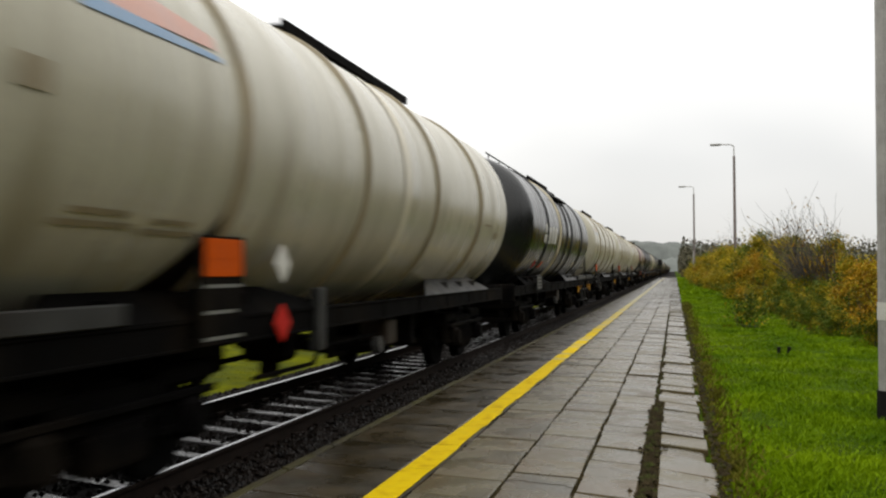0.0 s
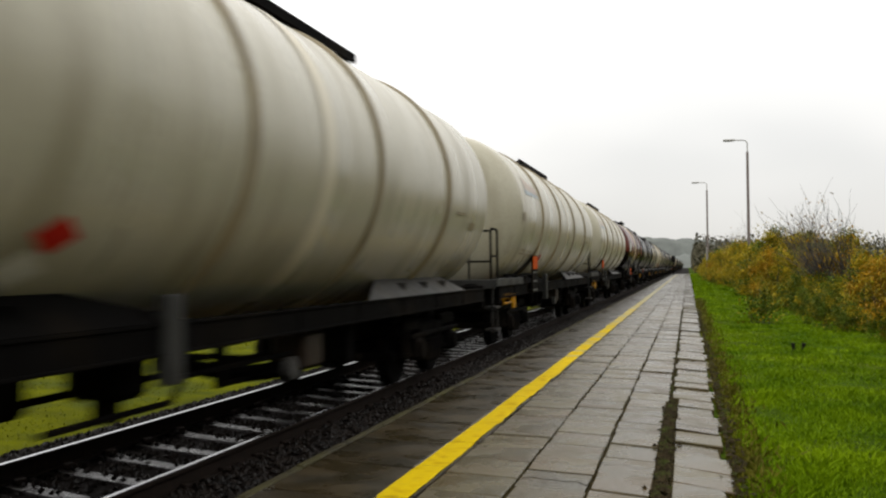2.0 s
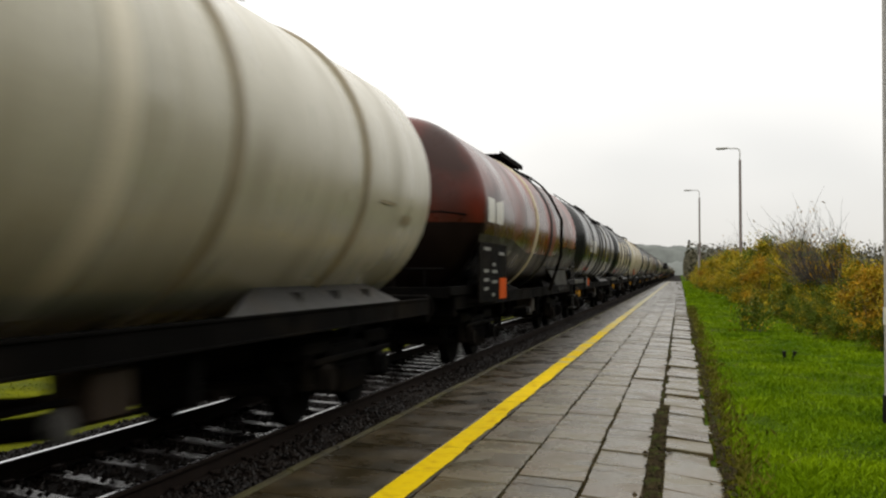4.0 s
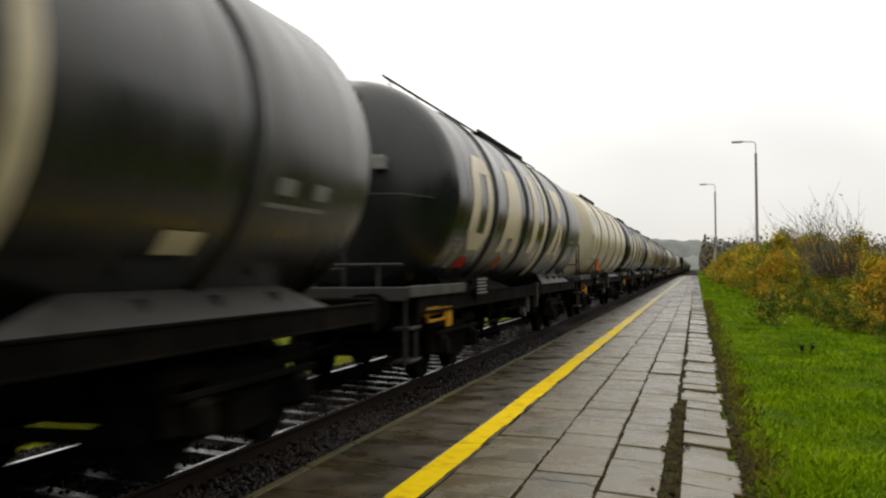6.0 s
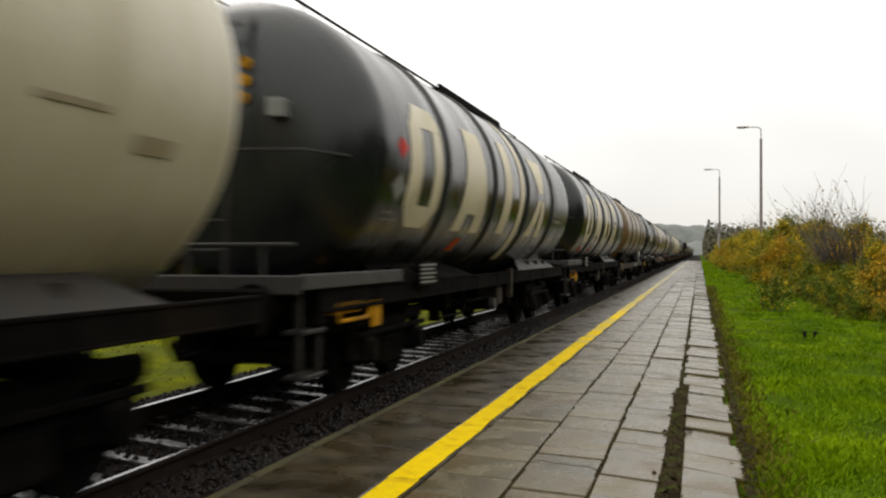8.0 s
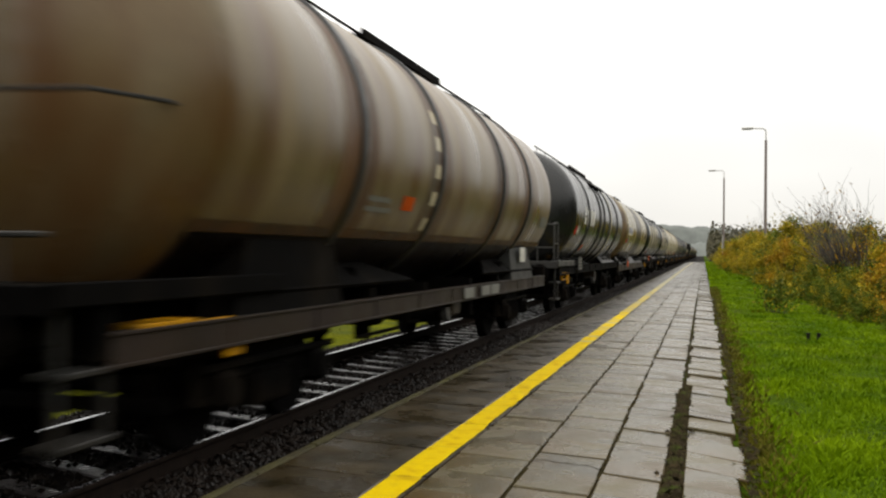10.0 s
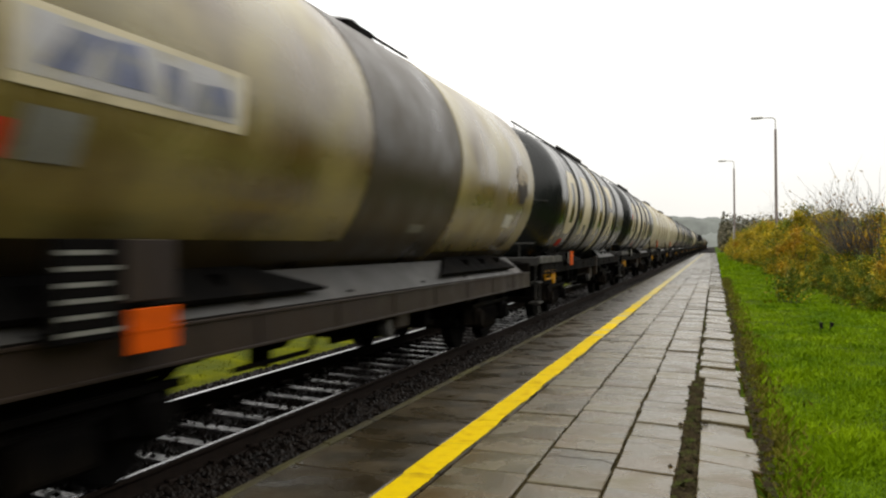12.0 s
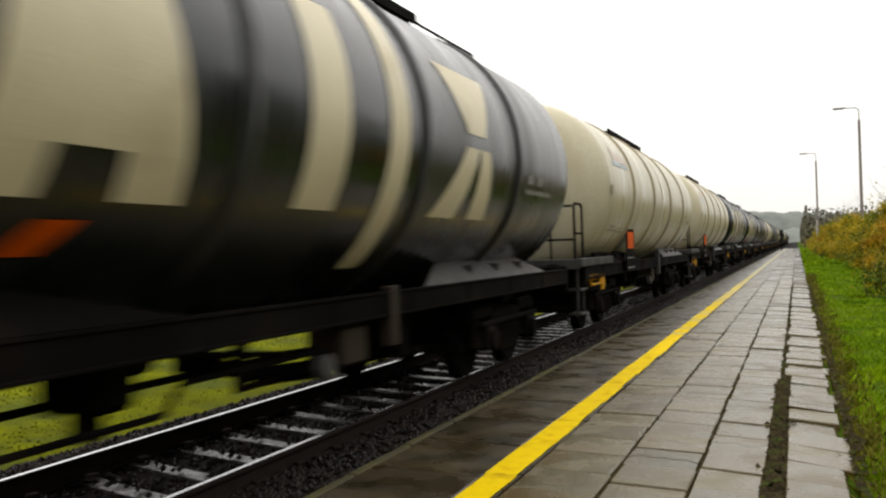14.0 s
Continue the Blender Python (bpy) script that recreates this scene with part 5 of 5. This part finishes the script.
def spruce_tree(x, y, h, seed):
    t = tagged(empty("spruce_tree"), "dark green spruce tree behind the track", "tree", "spruces behind the track")
    t.matrix_basis = pose(x, y, -0.2)
    bm = bmesh.new()
    cyl(bm, (0, 0, -0.2), (0, 0, h), 0.16, 8, 0.02)
    part("trunk", bm, M["bark"], t)
    rg = np.random.RandomState(seed)
    vs, fs = [], []
    for i in range(5000):
        u = rg.rand() ** 0.6
        z = 0.4 + (h - 0.4) * (1 - u)
        rad = 0.24 * h * u * (0.75 + 0.25 * math.sin(z * 9)) * rg.rand() ** 0.4
        a = rg.rand() * 6.283
        p = np.array([rad * math.cos(a), rad * math.sin(a), z - rad * 0.25])
        out = np.array([math.cos(a), math.sin(a), -0.3]) * 0.16
        sd = np.array([-math.sin(a), math.cos(a), rg.randn() * 0.3]) * 0.05
        b = len(vs)
        for q in (-out, sd, out, -sd):
            vs.append(tuple(p + q))
        fs.append((b, b + 1, b + 2, b + 3))
    ob = new("crown", from_lists("crown", vs, fs, M["spruce"]))
    ob.parent = t


def build_plants():
    lamp_post(4.45, 75.6, 11.05, 1.75, 0)
    lamp_post(2.26, 116.5, 11.3, 1.75, 0)
    near_post()
    stub(1.85, 18.6, -4)
    stub(2.02, 18.65, 5)
    signal_post(-2.3, 160, 3.2)
    marker(2.05, 112, 3.6)
    marker(4.2, 58, 2.6)
    kinds = [
        shrub("hedge_shrub", M["yell"], 1, 1.3, 1.3, 2.0, 6000, "dense autumn shrub with yellow and green leaves", 0.038, M["green"]),
        shrub("hedge_shrub", M["oran"], 2, 1.2, 1.3, 2.0, 6000, "dense autumn shrub with orange and yellow leaves", 0.038, M["yell"]),
        shrub("hedge_shrub", M["rustleaf"], 3, 1.1, 1.2, 1.7, 5800, "dense autumn shrub with rust-red leaves", 0.038, M["oran"]),
        shrub("hedge_shrub", M["green"], 4, 1.3, 1.2, 1.5, 5800, "dense dark green shrub with some yellow leaves", 0.038, M["yell"]),
    ]
    rng = random.Random(21)
    # front line of the hedge along the grass, then rows behind it
    spots = [(4.5, 18.3, 2, 0.66), (5.9, 19.0, 2, 0.74), (4.4, 21.3, 1, 0.72), (4.4, 24.5, 1, 0.8), (4.5, 27.0, 3, 0.75), (4.3, 30.0, 3, 0.75), (4.2, 33.5, 3, 0.8), (5.8, 24.0, 1, 0.78),
             (5.5, 27.0, 1, 0.8), (5.1, 30.5, 0, 0.82), (4.9, 34.5, 1, 0.85), (4.1, 37.5, 3, 0.8), (5.3, 39.0, 1, 0.88), (4.0, 42.0, 0, 0.9), (5.2, 44.0, 1, 0.98)]
    for k in range(16):
        spots.append((3.35 + 0.25 * rng.random() + max(0, 23.5 - (21 + k * 2.6)) * 0.25, 21 + k * 2.6, 3, rng.uniform(0.36, 0.52)))
    y = 47.0
    while y < 150:
        for c in range(3):
            spots.append((max(2.9, 4.9 - y * 0.022) + c * 1.7 + rng.uniform(-0.4, 0.4), y + rng.uniform(-1, 1), rng.choice((0, 0, 1, 3, 0, 0)), rng.uniform(0.8, 1.4) * (1 + 0.1 * c)))
        y += 3.2
    for r in range(5):
        for k in range(9):
            spots.append((7.2 + r * 2.0 + rng.uniform(-0.6, 0.6), 22 + k * 3.4 + r * 2 + rng.uniform(-1, 1), rng.choice((0, 1, 1, 2, 0, 3)), rng.uniform(0.6, 0.95) * (0.9 if k < 3 else 1)))
    used = set()
    for x, y, k, s in spots:
        m = pose(x, y, ground_height(x, y) - 0.05, 0, 0, rng.uniform(0, 360))
        if k in used:
            ob = copy_thing(kinds[k], m)
        else:
            used.add(k)
            ob = kinds[k]
            ob.matrix_basis = m
        ob.scale = (s, s, s * rng.uniform(0.92, 1.1))
    small = shrub("small_bush", M["green"], 9, 0.42, 0.5, 0.7, 900, "small green bush with yellowish tips in the grass", 0.04, M["yell"])
    small.matrix_basis = pose(1.9, 26.8, ground_height(1.9, 26.8))
    bare_tree(5.2, 34.0, 3.25, 31, -0.9, 27)
    bare_tree(8.9, 34.0, 2.7, 37, -1.0, 7)
    bare_tree(4.6, 95.0, 5.5, 41, 0.0, 6)
    for x, y, h, sd in ((-34, 46, 5.2, 3), (-44, 50, 5.5, 4), (-40, 62, 6, 5)):
        spruce_tree(x, y, h, sd)
    # far woods round the line's end
    rg = np.random.RandomState(12)
    vs, fs = [], []
    for i in range(90000):
        y = 190 + 330 * rg.rand()
        side = 1 if rg.rand() < 0.55 else -1
        x = (1.5 + 60 * rg.rand() ** 1.4) if side > 0 else (-9 - 100 * rg.rand())
        top = 7.0 + 2.5 * noise.noise(Vector((x * 0.12, y * 0.08, 0)))
        p = np.array([x, y, -0.3 + top * rg.rand() ** 0.7])
        d, e = rg.randn(3) * 0.17, rg.randn(3) * 0.17
        b = len(vs)
        for q in (-d, e, d, -e):
            vs.append(tuple(p + q))
        fs.append((b, b + 1, b + 2, b + 3))
    # the pale, low-contrast leaf colours carry the haze of distance
    m = leaf_mat("haze_tinted_wood_leaves", (0.05, 0.048, 0.032), (0.095, 0.083, 0.05), 0.15)
    tagged(new("far_woods", from_lists("far_woods", vs, fs, m)), "hazy brown-green woods far down the line", "woods", kind="stuff")

    # added out of view: tall leaves that block low sky from the wagons' sides
    vs, fs = [], []
    for i in range(26000):
        y = -45 + 90 * rg.rand()
        x = max(9.5, 2.5 + 0.24 * y) + 5 * rg.rand()
        top = 6.8 + 2.2 * noise.noise(Vector((x * 0.3, y * 0.2, 4)))
        p = np.array([x, y, -0.4 + top * rg.rand() ** 0.9])
        d, e = rg.randn(3) * 0.2, rg.randn(3) * 0.2
        b = len(vs)
        for q in (-d, e, d, -e):
            vs.append(tuple(p + q))
        fs.append((b, b + 1, b + 2, b + 3))
    m = leaf_mat("unseen_thicket_leaves", (0.02, 0.026, 0.008), (0.08, 0.075, 0.02), 0.5)
    tagged(new("thicket", from_lists("thicket", vs, fs, m)), "unseen dark autumn leaves added to block low sky light", "woods", kind="stuff")


build_plants()


# ---- what moves: the train rolls towards the camera and past it ----
SPEED = 18.87


def motions():
    for w, y in WAGONS:
        walk(w, [(0.0, pose(TRACK, y, RAILZ)), (14.0, pose(TRACK, y - SPEED * 14.0, RAILZ))])
    # all wheelsets of one place under the bogie turn alike
    turn = -math.degrees(SPEED / FPS / 0.46)
    done = {}
    for w, y in WAGONS:
        for b in w.children:
            for ws in b.children:
                if not ws.name.startswith("wheelset"):
                    continue
                key = round(ws.location.y, 2)
                if key in done:
                    src = done[key]
                    ws.rotation_mode = "QUATERNION"
                    ws.animation_data_create()
                    ws.animation_data.action = src.animation_data.action
                    ws.animation_data.action_slot = src.animation_data.action_slot
                else:
                    walk(ws, [(k / FPS, pose(0, key, 0.46, turn * k)) for k in range(0, 14 * FPS + 1)])
                    done[key] = ws


motions()
